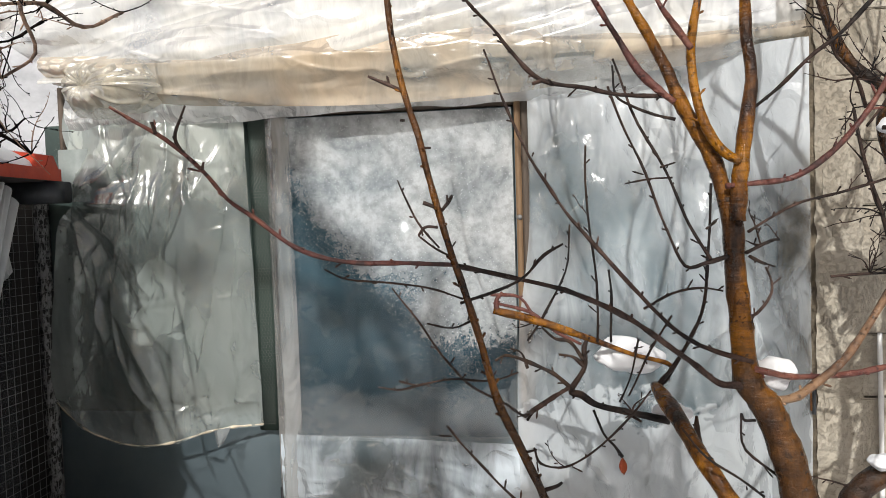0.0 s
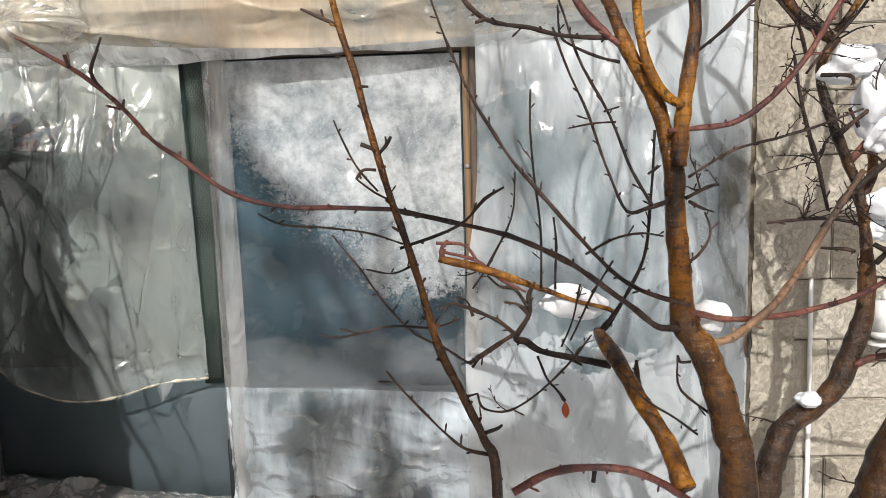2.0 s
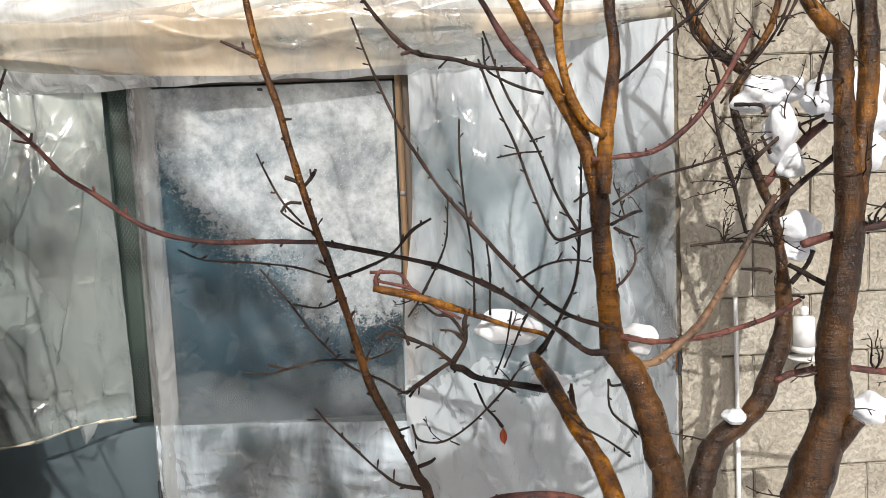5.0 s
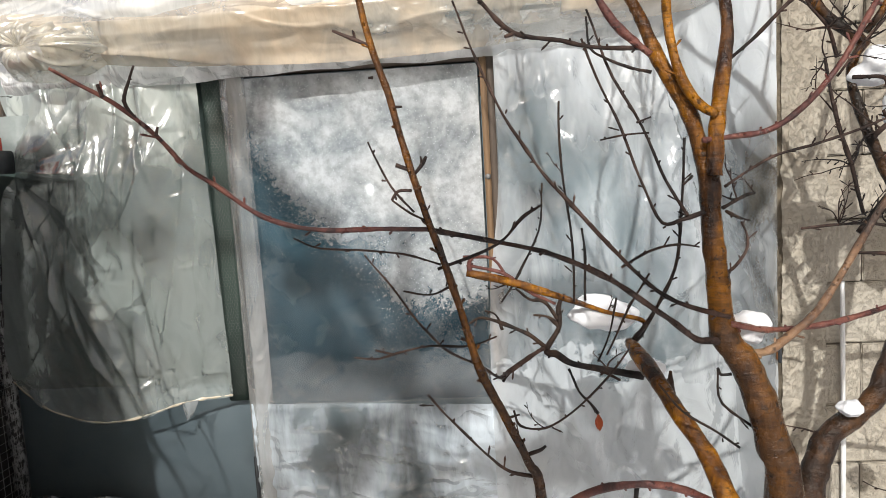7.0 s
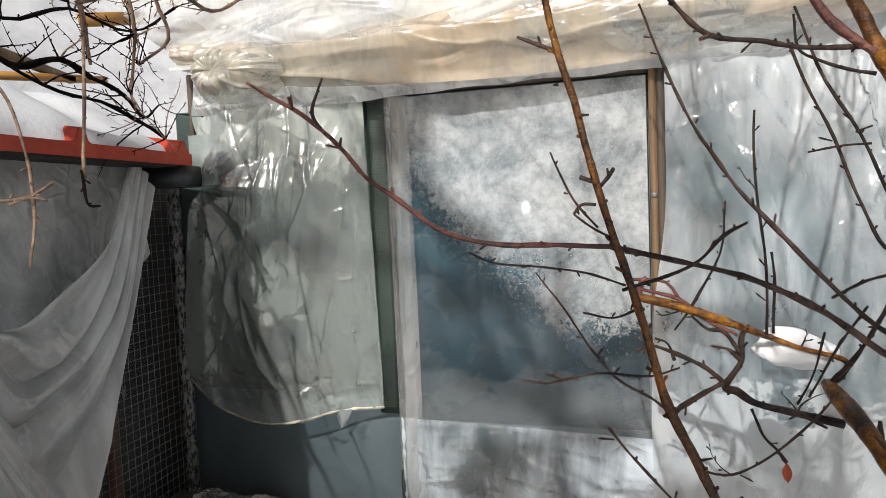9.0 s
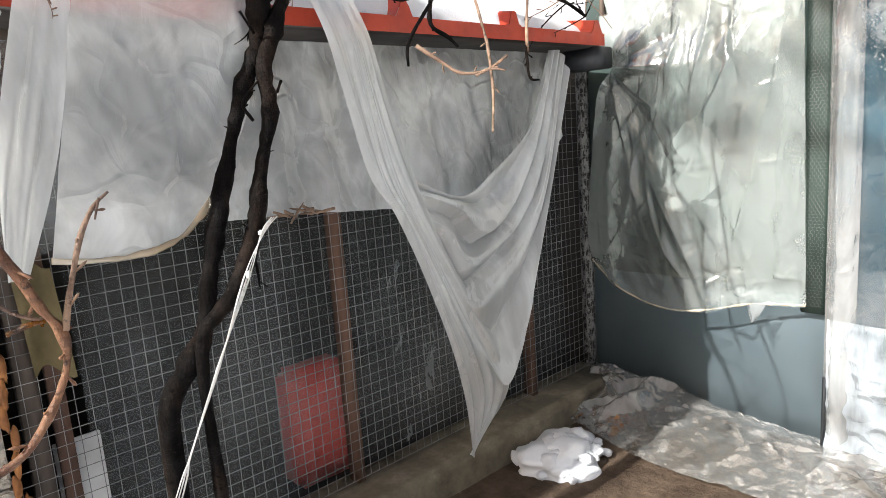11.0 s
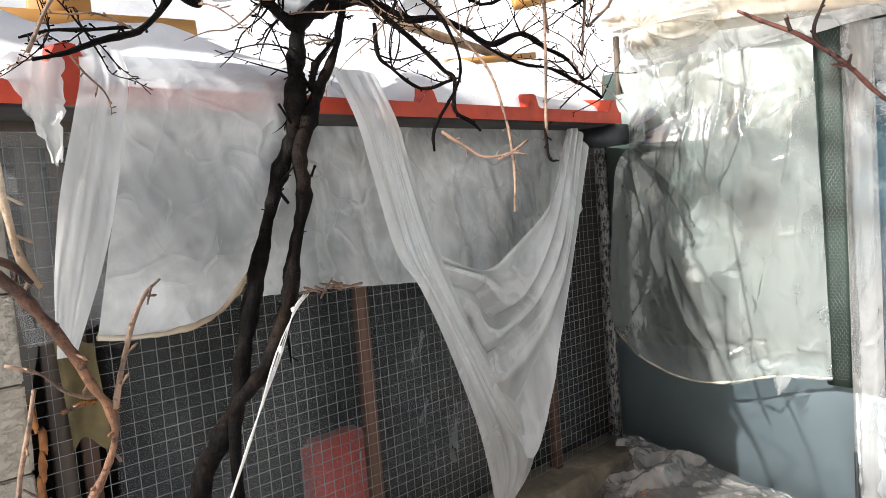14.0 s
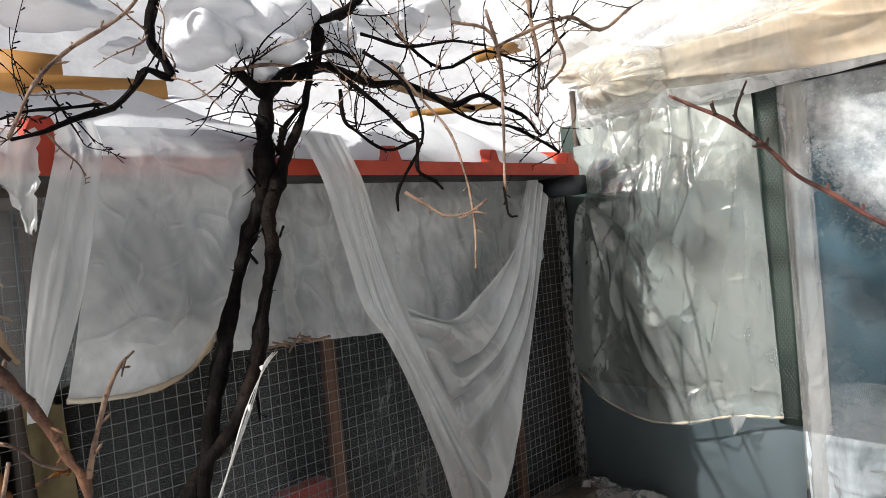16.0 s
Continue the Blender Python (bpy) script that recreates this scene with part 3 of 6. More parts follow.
# ---- the film-covered shed front ----
front = thing("shed_front", "sheet metal shed front wrapped in milky polythene film", "shed")
green_post = part("green_post", box(-1.12, -1.0, 3.83, 3.9, 0.76, 2.62, 0.006, 0.002, 3), "green", front, "dark green flaking painted post")
timber_post = part("post", box(0.408, 0.442, 3.772, 3.9, 0.02, 2.62, 0.006, 0.002, 3), "wood", front, "weathered yellowish timber post")
# dark strip in place of the shaded gap right of the post
part("batten", box(0.444, 0.48, 3.79, 3.9, 0.4, 2.62, 0.004, 0.002, 3), "greywood", front, "dark strip standing in for the shaded gap beside the post")
part("top_rail", box(-2.08, 1.9, 3.82, 3.9, 2.58, 2.68, 0.006), "greywood", front)
part("chicken_wire", hexwire(-1.115, -1.005, 0.8, 2.58, 3.826), "wire", green_post, "fine chicken wire")
part("wall_panel", box(0.484, 1.785, 3.88, 3.898, 0.08, 2.57, 0.002), "sheet", front, "blue-grey sheet metal panel behind the film")
# added panel for the darkness of the shadowed window behind the curtain
part("dark_panel", box(-2.42, -1.125, 3.875, 3.898, 0.86, 2.6, 0.002), "dim_green", front, "dark green panel standing in for the shadowed window behind the film")
rows = []
for k in range(36):
    z = 0.82 + k * 0.05
    rows.append(((-1.0, 3.825, z), (-0.95, 3.825, z), 0.0014))
for x in (-0.998, -0.955):
    rows.append(((x, 3.824, 0.78), (x, 3.824, 2.6), 0.0014))
part("mesh_strip", bars(rows), "wire", front, "strip of welded wire mesh")


LONG_FOLDS = creases(3, 34, (-2.4, -1.1), (0.8, 2.6), 0.38, 0.035, 0.03, 84, 16)
SHORT_FOLDS = creases(4, 130, (-2.4, -1.1), (0.75, 2.7), 0.09, 0.02, 0.01, 60, 50)
FOOT_FOLDS = creases(5, 40, (-1.55, -1.08), (0.76, 1.0), 0.06, 0.014, 0.02, 60, 60)


def curtain(u, v):
    z_top, z_bot = 2.72, curve1(u, 0.93, 0.78, 0.71, 0.72, 0.79, 0.8)
    z = lerp(z_top, z_bot, v)
    x_left = curve1(v, -2.17, -2.2, -2.13, -2.1, -2.23, -2.29, -2.33, -2.36, -2.38, -2.4, -2.37)
    x = lerp(x_left, lerp(-1.12, -1.08, v), u)
    belly = 0.08 * math.sin(math.pi * min(1, v * 1.05)) * math.sin(math.pi * (0.08 + 0.9 * u)) + 0.1 * v * math.sin(math.pi * u)
    side = (1 - u) ** 1.5
    f = fold((u - 0.5) * 1.1, z * 0.5, 0.7, 1.0) * (0.02 + 0.022 * side) + fold(x + z * 0.5, z * 0.5, 1.1, 4.0) * 0.012
    gather = math.exp(-((v - 0.3) ** 2) / 0.006) * (1 - u) ** 2 * 0.06
    # creases that run out from the waist where the film is pinched to the coop
    px, pz = x + 2.13, z - 2.12
    r = math.hypot(px, pz)
    f += 0.075 * fold(math.atan2(pz, px + 0.02) * 0.24, 0.3, 1.2, 6.0) * min(1.0, r / 0.12) * math.exp(-r / 0.7)
    edge = min(1.0, 8 * u, 8 * (1 - u))
    f += (LONG_FOLDS(x, z) + SHORT_FOLDS(x, z) + FOOT_FOLDS(x, z)) * edge
    return (x, 3.8 - belly - f - gather, z)


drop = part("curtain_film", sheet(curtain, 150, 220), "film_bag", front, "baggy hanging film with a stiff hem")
bm = sheet(lambda u, v: (-1.34 + 0.1 * u * (1 - 0.7 * v) + 0.02 * v, curtain(0.8, 0.99)[1] - 0.012 - 0.01 * math.sin(4 * u), 0.8 - 0.1 * v + 0.02 * u), 8, 8)
part("torn_tab", bm, "film_clear", drop, "torn white tab of film")
hem = [(*curtain(u / 10, 0.995), 0.006) for u in range(11)]
part("hem", tube(hem, 4, 7, 0.5), "film_roll", drop, "yellowed rolled hem")


SIDE_LONG = creases(11, 30, (0.45, 1.9), (1.7, 2.75), 0.34, 0.04, 0.032, 82, 14)
SIDE_SHORT = creases(12, 130, (0.45, 1.9), (0.1, 2.7), 0.1, 0.02, 0.014, 60, 50)


def right_film(u, v):
    z = lerp(2.75, 0.02, v)
    x = lerp(curve1(v, 0.48, 0.48, 0.47, 0.41, 0.39, 0.39, 0.39), 2.0, u)
    f = 0.06 * fold(x * 0.8 + z * 0.3, z * 0.5, 0.7, 9.0) + 0.02 * fold(x - z * 0.15, z * 0.6, 1.2, 2.0)
    f += (SIDE_LONG(x, z) + SIDE_SHORT(x, z)) * min(1.0, 12 * u)
    start = lerp(0.5, 0.8, min(1.0, v * 1.7))
    wrap = max(0.0, u - start) / (1 - start)
    x = x if wrap == 0 else lerp(lerp(0.43, 2.0, start), 1.775, wrap)
    return (x, lerp(3.8 - f - 0.04 * math.sin(math.pi * u), 3.432 + 0.01 * fold(z, 0.0, 1.0, 4.0) - 0.4 * SIDE_SHORT(x, z), wrap * wrap * (3 - 2 * wrap)), z)


part("side_film", sheet(right_film, 130, 200), "film_right", front, "wide milky film sheet")


LOW_FOLDS = creases(14, 70, (-0.95, 0.42), (0.05, 0.74), 0.14, 0.024, 0.013, 10, 35)
PANE_FOLDS = creases(15, 40, (-0.9, 0.4), (0.75, 2.55), 0.12, 0.02, 0.006, 70, 50)


def low_film(u, v):
    x, z = lerp(-0.97, 0.44, u), lerp(0.76 - 0.05 * u, 0.02, v)
    return (x, 3.79 - 0.025 * fold(z * 1.2 + x * 0.15, x, 0.8, 3.0) - 0.008 * fold(x, z, 1.3, 8.0) - LOW_FOLDS(x, z) * min(1.0, 10 * u, 10 * (1 - u)), z)


def pane_film(u, v):
    x, z = lerp(-0.9, 0.395, u), lerp(2.56, 0.72 - 0.03 * u, v)
    return (x, 3.812 - 0.012 * fold(x, z, 1.0, 6.0) - max(-0.01, PANE_FOLDS(x, z)) * min(1.0, 10 * u, 10 * (1 - u)), z)


door = thing("shed_door", "sheet metal shed door under frosted polythene film with wet droplets", "door", kind="")
door_leaf = part("leaf", box(-0.95, 0.4, 3.85, 3.9, 0.06, 2.56, 0.004), "sheet", door, "blue-grey metal door leaf")
part("window_pane", box(-0.89, 0.385, 3.835, 3.846, 0.73, 2.52, 0.002), "pane", door, "dark blue pane")
part("pane_film", sheet(pane_film, 100, 140), "film_pane", door, "film clouded with condensation and droplets")
part("lower_film", sheet(low_film, 120, 80), "film_door", door, "wrinkled glossy lower film")


def jamb_film(u, v):
    x, z = lerp(-1.0, -0.86, u) + 0.015 * v, lerp(2.58, 0.1, v)
    return (x, 3.8 - 0.035 * math.sin(math.pi * u) * (1 + 0.5 * noise.noise(Vector((0, 0, z * 6)))) - 0.012 * fold(x * 3, z, 1.0, 2.0), z)


part("edge_film", sheet(jamb_film, 16, 120), "film_edge", door, "doubled strip of film along the hinge edge")
part("edge_bar", box(-0.985, -0.965, 3.765, 3.79, 0.06, 0.45, 0.003), "dark", door_leaf, "dark steel edge")
part("sill_bar", box(-0.97, 0.42, 3.77, 3.81, 0.035, 0.06, 0.004), "dark", door)
bm = bmesh.new()
bmesh.ops.create_cone(bm, cap_ends=True, segments=14, radius1=0.016, radius2=0.011, depth=0.01, matrix=Matrix.Translation((0.426, 3.768, 1.96)) @ Matrix.Rotation(radians(90), 4, "X"))
part("screw", bm, "wire", timber_post, "bright screw with a washer")

# canopy of film over the shed
canopy = thing("film_canopy", "sagging canopy of dusty polythene film over the shed", "plastic sheet")


CANOPY_FOLDS = creases(21, 90, (-2.4, 2.1), (2.75, 3.6), 0.45, 0.04, 0.022, 6, 14)
TAN_FOLDS = creases(22, 60, (-2.1, 2.0), (2.56, 3.0), 0.3, 0.03, 0.013, 4, 10)
LIP_FOLDS = creases(23, 90, (-2.1, 1.95), (2.5, 2.8), 0.1, 0.012, 0.016, 10, 30)


def canopy_front(u, v):
    z = lerp(3.62, 2.77, v)
    x = lerp(-2.2 - max(0.0, z - 2.82) * 0.75 + 0.1 * max(0.0, 2.95 - z), 2.1, u)
    out = curve1(v, -0.2, 0.02, 0.12, 0.17, 0.18, 0.15)
    ray = math.atan2(z - 2.8, x + 2.7)
    f = 0.06 * fold(ray * 1.3, x * 0.12, 1.0, 3.0) + 0.06 * fold(z * 0.5 + x * 0.16, x * 0.2, 0.8, 5.0) + 0.05 * fold(z * 0.8 - x * 0.14, x * 0.3, 1.1, 7.0)
    return (x + 0.05 * noise.noise(Vector((0, z * 4, 2))), 3.8 - out - f - CANOPY_FOLDS(x, z), z)


part("hanging_front", sheet(canopy_front, 220, 100), "film_roof", canopy, "folded cream film")


def tan_fold(u, v):
    # brown doubled film, rising to a peak in the middle and gathered at the left end
    x = lerp(-2.14, 2.05, u)
    top = curve1(u, 2.88, 2.87, 2.9, 2.99, 2.98, 2.84, 2.82, 2.86)
    bot = curve1(u, 2.75, 2.62, 2.57, 2.55, 2.57, 2.62, 2.68, 2.74)
    z = lerp(top, bot, v) + 0.03
    pull = math.exp(-(((x + 2.0) / 0.35) ** 2))
    f = 0.05 * fold(math.atan2(z - 2.82, x + 2.7) * 1.4, x * 0.15, 1.1, 12.0) + 0.02 * fold((z - 2.75) * (0.9 + 0.5 * u), x * 0.35, 1.0, 15.0) + 0.03 * pull * fold(math.atan2(z - 2.75, x + 2.05) * 0.25, 0.3, 1.4, 3.0)
    return (x, 3.58 + 0.08 * v ** 3 - f - TAN_FOLDS(x, z) - 0.04 * math.sin(math.pi * v), z)


part("brown_fold", sheet(tan_fold, 220, 60), "film_roll", canopy, "brown stained doubled film")


def canopy_lip(u, v):
    x = lerp(-2.15, 1.95, u)
    z = lerp(2.74, 2.53 + 0.03 * noise.noise(Vector((x * 3, 0, 1))), v) + 0.08 * u
    return (x, 3.75 - 0.05 * math.sin(3.1 * v) - 0.02 * fold(z * 1.5 + x * 0.1, x, 1.2, 11.0) - LIP_FOLDS(x, z), z)


part("lip", sheet(canopy_lip, 200, 30), "film_lip", canopy, "crumpled clear lip of film")


def bunch(u, v):
    # the end of the canopy, bunched where it is tied above the curtain
    a, d = lerp(-2.9, 3.1, u), v ** 0.8
    a2 = a + 0.35 * noise.noise(Vector((a * 1.7, d * 2, 3)))
    wide = 0.2 + 0.3 * max(0.0, math.cos(a)) + 0.06 * noise.noise(Vector((a * 2, 5, 0)))
    x, z = -1.88 + wide * d * math.cos(a), 2.74 + (0.17 + 0.06 * noise.noise(Vector((a * 3, 1, 0)))) * d * math.sin(a)
    puff = 0.1 * math.sin(math.pi * min(1.0, 0.2 + 0.8 * d)) + 0.05 * fold(a2 * 0.35, d * 0.6, 1.0, 4.0) * d + 0.02 * fold(a2 * 0.8, d, 1.2, 8.0) * d
    return (x, 3.55 - puff + 0.1 * d * d, z)


part("bunched_end", sheet(bunch, 160, 30), "film_bunch", canopy, "bunched yellowish end of the film")
part("roof_film", sheet(lambda u, v: (lerp(-2.3, 2.2, u), lerp(4.0, 6.0, v), lerp(3.5, 3.75, v) + 0.04 * noise.noise(Vector((u * 9, v * 5, 0)))), 60, 30), "film_roof", canopy)

# crumpled film at the foot of the wall
foot = thing("crumpled_film", "grubby crumpled film heaped at the foot of the wall", "plastic sheet")


FOOT_CREASE = creases(31, 90, (-2.4, 0.3), (0.0, 1.0), 0.2, 0.03, 0.07, 60, 45)


def foot_film(u, v):
    x = lerp(-2.38, 0.35, u)
    top = curve1(u, 0.2, 0.14, 0.08, 0.06, 0.05, 0.045)
    z = lerp(top, 0.05, min(1, v * 2.2)) + (0.035 + 0.07 * max(0.0, 1 - u * 2.2)) * max(0, fold(x * 0.9 + v * 0.4, v * 0.6, 1.1, 3.0)) * math.sin(math.pi * min(1, v * 0.9 + 0.1))
    y = 3.84 - curve1(v, 0.0, 0.1, 0.28, 0.5, 0.72) * curve1(u, 0.7, 1.0, 1.0, 0.75, 0.5) - 0.05 * fold(x * 0.9, v, 1.0, 2.0) * math.sin(math.pi * min(1.0, 0.1 + v))
    # a bunched ridge lying across the heap and small crumples
    z += 0.09 * math.exp(-(((x + 1.86 + 0.25 * v + 0.03 * math.sin(9 * v)) / 0.05) ** 2)) * math.sin(math.pi * min(1.0, 0.15 + v))
    z += 0.03 * abs(noise.noise(Vector((x * 7, v * 6, 3)))) + 0.015 * abs(noise.noise(Vector((x * 19, v * 15, 5))))
    k = FOOT_CREASE(x, v) * math.sin(math.pi * min(1.0, 0.12 + 0.88 * v))
    return (x, y - 0.4 * k, max(z + 0.5 * k, 0.04 + 0.02 * abs(k)))


part("film", sheet(foot_film, 220, 80), "film_grubby", foot)

# ---- the coop ----
coop = thing("chicken_coop", "low chicken coop with welded mesh front and red metal roof", "coop")
rows = []
for k in range(68):
    y = 0.53 + k * 0.05
    rows.append(((-2.42, y, 0.2), (-2.42 + 0.006 * math.sin(k * 1.7), y + 0.004 * math.sin(k), 2.2), 0.0016))
for k in range(41):
    z = 0.2 + k * 0.05
    rows.append(((-2.417, 0.5, z), (-2.417, 3.88, z + 0.004 * math.sin(k * 2.3)), 0.0016))
part("wire_mesh", bars(rows), "wire", coop, "galvanised welded wire mesh")
for y, w, mat, lab in ((1.88, 0.05, "redwood", ""), (3.22, 0.045, "redwood", ""), (3.87, 0.05, "flaky", "corner post with flaking pale paint"), (0.6, 0.06, "greywood", "")):
    part("post", box(-2.5, -2.43, y - w / 2, y + w / 2, 0.1, 2.25, 0.004, 0.002, 3), mat, coop, lab)
part("lining_post", box(-2.49, -2.44, 0.66, 0.71, 0.1, 2.2, 0.004), "redwood", coop)
# closed in with near-black boards that deepen the shade behind the mesh
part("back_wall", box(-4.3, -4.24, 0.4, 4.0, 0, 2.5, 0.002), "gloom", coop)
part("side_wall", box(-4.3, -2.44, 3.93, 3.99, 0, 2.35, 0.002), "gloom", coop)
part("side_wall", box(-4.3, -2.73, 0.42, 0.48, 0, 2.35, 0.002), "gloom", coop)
part("sill", box(-2.56, -2.22, 0.4, 3.88, -0.05, 0.17, 0.02, 0.012, 6), "concrete", coop, "chipped concrete sill")
part("top_beam", box(-2.5, -2.42, 0.45, 3.9, 2.16, 2.24, 0.004), "greywood", coop)
part("end_beam", box(-2.4, -2.1, 3.5, 3.66, 2.12, 2.24, 0.006), "dark", coop, "dark gutter end")


def roof(u, v):
    y = lerp(0.3, 3.53, u)
    x = lerp(-2.07, -4.7, v)
    rib = sum(h * math.exp(-(((y - c) / w) ** 4)) for c, w, h in ((0.67, 0.055, 0.12), (1.37, 0.035, 0.07), (2.07, 0.03, 0.07), (2.76, 0.03, 0.07), (3.46, 0.035, 0.07)))
    return (x, y, 2.3 + (-2.07 - x) * 0.16 + rib)


part("roof_sheet", sheet(roof, 180, 10), "red", coop, "red ribbed metal roofing")


def fascia(u, v):
    p = roof(u, 0)
    return (p[0] + 0.004, p[1], lerp(p[2], 2.235, v))


part("fascia", sheet(fascia, 180, 4), "red", coop, "red folded eave edge")
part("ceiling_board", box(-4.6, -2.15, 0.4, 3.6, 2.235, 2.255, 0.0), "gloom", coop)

# snow on the roof of the coop
def roof_snow(u, v):
    y, x = lerp(0.2, 3.46, u), lerp(-2.1, -4.8, v)
    edge = min(1, v * 9) ** 0.5
    h = 0.21 * edge * (1 + 0.75 * noise.noise(Vector((y * 1.6, x * 1.2, 0))) + 0.22 * noise.noise(Vector((y * 5, x * 4, 2))))
    h *= min(1, (1 - u) * 12) ** 0.5
    return (x - 0.03 + 0.05 * noise.noise(Vector((y * 3, 0, 4))) * (1 - v), y, 2.31 + (-2.1 - x) * 0.16 + max(0.0, h))


tagged(part("roof_snow", sheet(roof_snow, 110, 80), "snow"), "thick soft white snow lying on the coop roof", "snow", kind="stuff")


# film hung on the coop
COOP_CREASE = creases(51, 120, (0.8, 3.45), (1.45, 2.3), 0.14, 0.02, 0.012, 45, 60)


def coop_film(name, label, y0, y1, top, bots, out, seed, mat="film_coop", lean=0.0, nu=60, nv=60):
    hung = thing(name, label, "plastic sheet")

    def fn(u, v):
        y = lerp(y0, y1, u)
        z = lerp(top, curve1(u, *bots), v)
        f = 0.03 * fold(y, z, 1.0, seed) + 0.012 * fold(y + z * 0.3, z, 2.1, seed + 3)
        f += COOP_CREASE(y, z)
        return (-2.39 + out * v + lean * u + f * (0.4 + v), y + 0.02 * noise.noise(Vector((z * 3, seed, 0))), z)

    part("film", sheet(fn, nu, nv), mat, hung)
    return hung, fn


def draped(u, v):
    # thrown over the eave and weighed down by the snow
    y = lerp(0.84, curve1(v, 1.42, 1.38, 1.32, 1.2), u)
    bot = curve1(u, 1.52, 1.5, 1.5, 1.54, 1.68)
    z = lerp(2.41, bot, v)
    x = curve1(v, -2.14, -2.03, -2.03, -2.05, -2.06, -2.07, -2.08, -2.09, -2.1, -2.11, -2.12) + 0.02 * fold(y, z, 0.8, 1.0) + 0.012 * fold(y + z * 0.4, z, 1.6, 3.0) + COOP_CREASE(y, z)
    return (x, y - 0.17 * v * (1 - u), z)


over = thing("draped_film", "grey film thrown over the eave, with a yellow stained hem", "plastic sheet")
part("film", sheet(draped, 60, 70), "film_coop", over)
part("hem", tube([(*draped(u / 8, 0.99), 0.011) for u in range(9)], 3, 6, 0.3), "film_roll", over, "yellow stained hem")


def strip(u, v):
    z = lerp(2.42, 1.5, v)
    w = curve1(v, 0.12, 0.14, 0.15, 0.12, 0.05)
    y = lerp(0.77, 0.57, v) + (u - 0.5) * w
    return (curve1(v, -2.12, -2.0, -2.0, -2.01, -2.02, -2.02, -2.03, -2.04, -2.05) + 0.02 * fold(u * 0.4, z * 0.8, 1.6, 12.0), y, z)


tagged(part("film_strip", sheet(strip, 20, 60), "film_sash"), "narrow white film strip hanging from the snowy eave", "plastic sheet")
coop_film("hanging_film", "clear film hung inside the end of the coop", 0.5, 0.86, 2.2, (1.5, 1.52, 1.6), 0.02, 8.0, "film_clear", nu=24)
coop_film("hanging_film", "grey translucent film hung across the coop front", 1.26, 3.42, 2.24, (1.55, 1.53, 1.5, 1.47, 1.46, 1.5, 1.75), 0.05, 5.0, nu=100)
lining = thing("inner_film", "dull grey film lining behind the coop mesh", "plastic sheet")
part("film", sheet(lambda u, v: (-2.62 - 0.012 * fold(u * 1.5 + v * 0.8, v * 0.5, 1.0, 2.0), lerp(0.8, 3.8, u), lerp(2.2, 0.15, v)), 60, 40), "film_dim", lining)

sash = thing("swag", "white film swag knotted and hanging down to a point", "plastic sheet")


BAND_CREASE = creases(41, 16, (0.0, 1.0), (0.0, 1.0), 0.5, 0.06, 0.018, 88, 6)
DRAPE_CREASE = creases(42, 46, (0.0, 1.0), (0.0, 1.0), 0.3, 0.045, 0.013, 0, 12)


def sash_a(u, v):
    # from the eave slantwise down to the point, one edge straight, the other filling out below the knots
    ya = curve1(v, 1.53, 1.667, 1.788, 1.945, 2.133, 2.303, 2.364)
    za = curve1(v, 2.4, 2.01, 1.676, 1.478, 1.075, 0.591, 0.2)
    yb = curve1(v, 1.77, 1.9, 2.05, 2.24, 2.45, 2.69, 2.376)
    zb = curve1(v, 2.4, 2.017, 1.662, 1.3, 0.96, 0.5, 0.196)
    e = u + 0.06 * math.sin(6 * v + 4 * u) * math.sin(math.pi * u)
    x = curve1(v, -2.06, -2.02, -2.04, -2.06, -2.08, -2.1, -2.12, -2.13, -2.14, -2.15, -2.17, -2.18, -2.19)
    roll = 0.05 * math.exp(-((u / 0.22) ** 2)) + 0.03 * math.sin(math.pi * u)
    return (x + roll + BAND_CREASE(u, v) * math.sin(math.pi * min(1.0, 0.1 + u)) + 0.02 * fold(u * 0.3 + 0.1, v * 0.3, 1.7, 3.0), lerp(ya, yb, e), lerp(za, zb, e))


SWAG_Y = ((2.03, 2.36, 2.585, 2.932, 3.157), (2.05, 2.356, 2.581, 2.914, 3.192), (2.06, 2.252, 2.411, 2.923, 3.233), (2.1, 2.288, 2.441, 2.959, 3.281), (2.2, 2.46, 2.649, 2.966, 3.327))
SWAG_Z = ((1.66, 1.524, 1.615, 1.836, 2.215), (1.58, 1.484, 1.37, 1.647, 2.216), (1.49, 1.367, 1.199, 1.498, 2.216), (1.384, 1.187, 0.989, 1.374, 2.187), (1.05, 0.709, 0.537, 1.19, 2.111))


def sash_b(u, v):
    # swagged folds, slung from the band through the knots up to the far end of the eave
    y = curve1(v, *(curve1(u, *row) for row in SWAG_Y))
    z = curve1(v, *(curve1(u, *row) for row in SWAG_Z))
    crest = abs(math.cos(4 * math.pi * v)) ** 0.8
    env = 0.3 + 0.7 * math.sin(math.pi * min(1.0, u * 0.95))
    knot = sum(0.03 * math.exp(-(((v - k) / 0.05) ** 2) - ((u - 0.5) / 0.07) ** 2) for k in (0.25, 0.5, 0.75))
    fine = DRAPE_CREASE(u, v) + 0.5 * DRAPE_CREASE(v, u)
    return (-2.19 + 0.075 * crest * env + knot + fine * math.sin(math.pi * min(1.0, 0.08 + 0.84 * u)) + 0.05 * (1 - u) ** 2, y, z)


part("band", sheet(sash_a, 50, 140), "film_sash", sash)
part("drape", sheet(sash_b, 130, 150), "film_sash", sash)

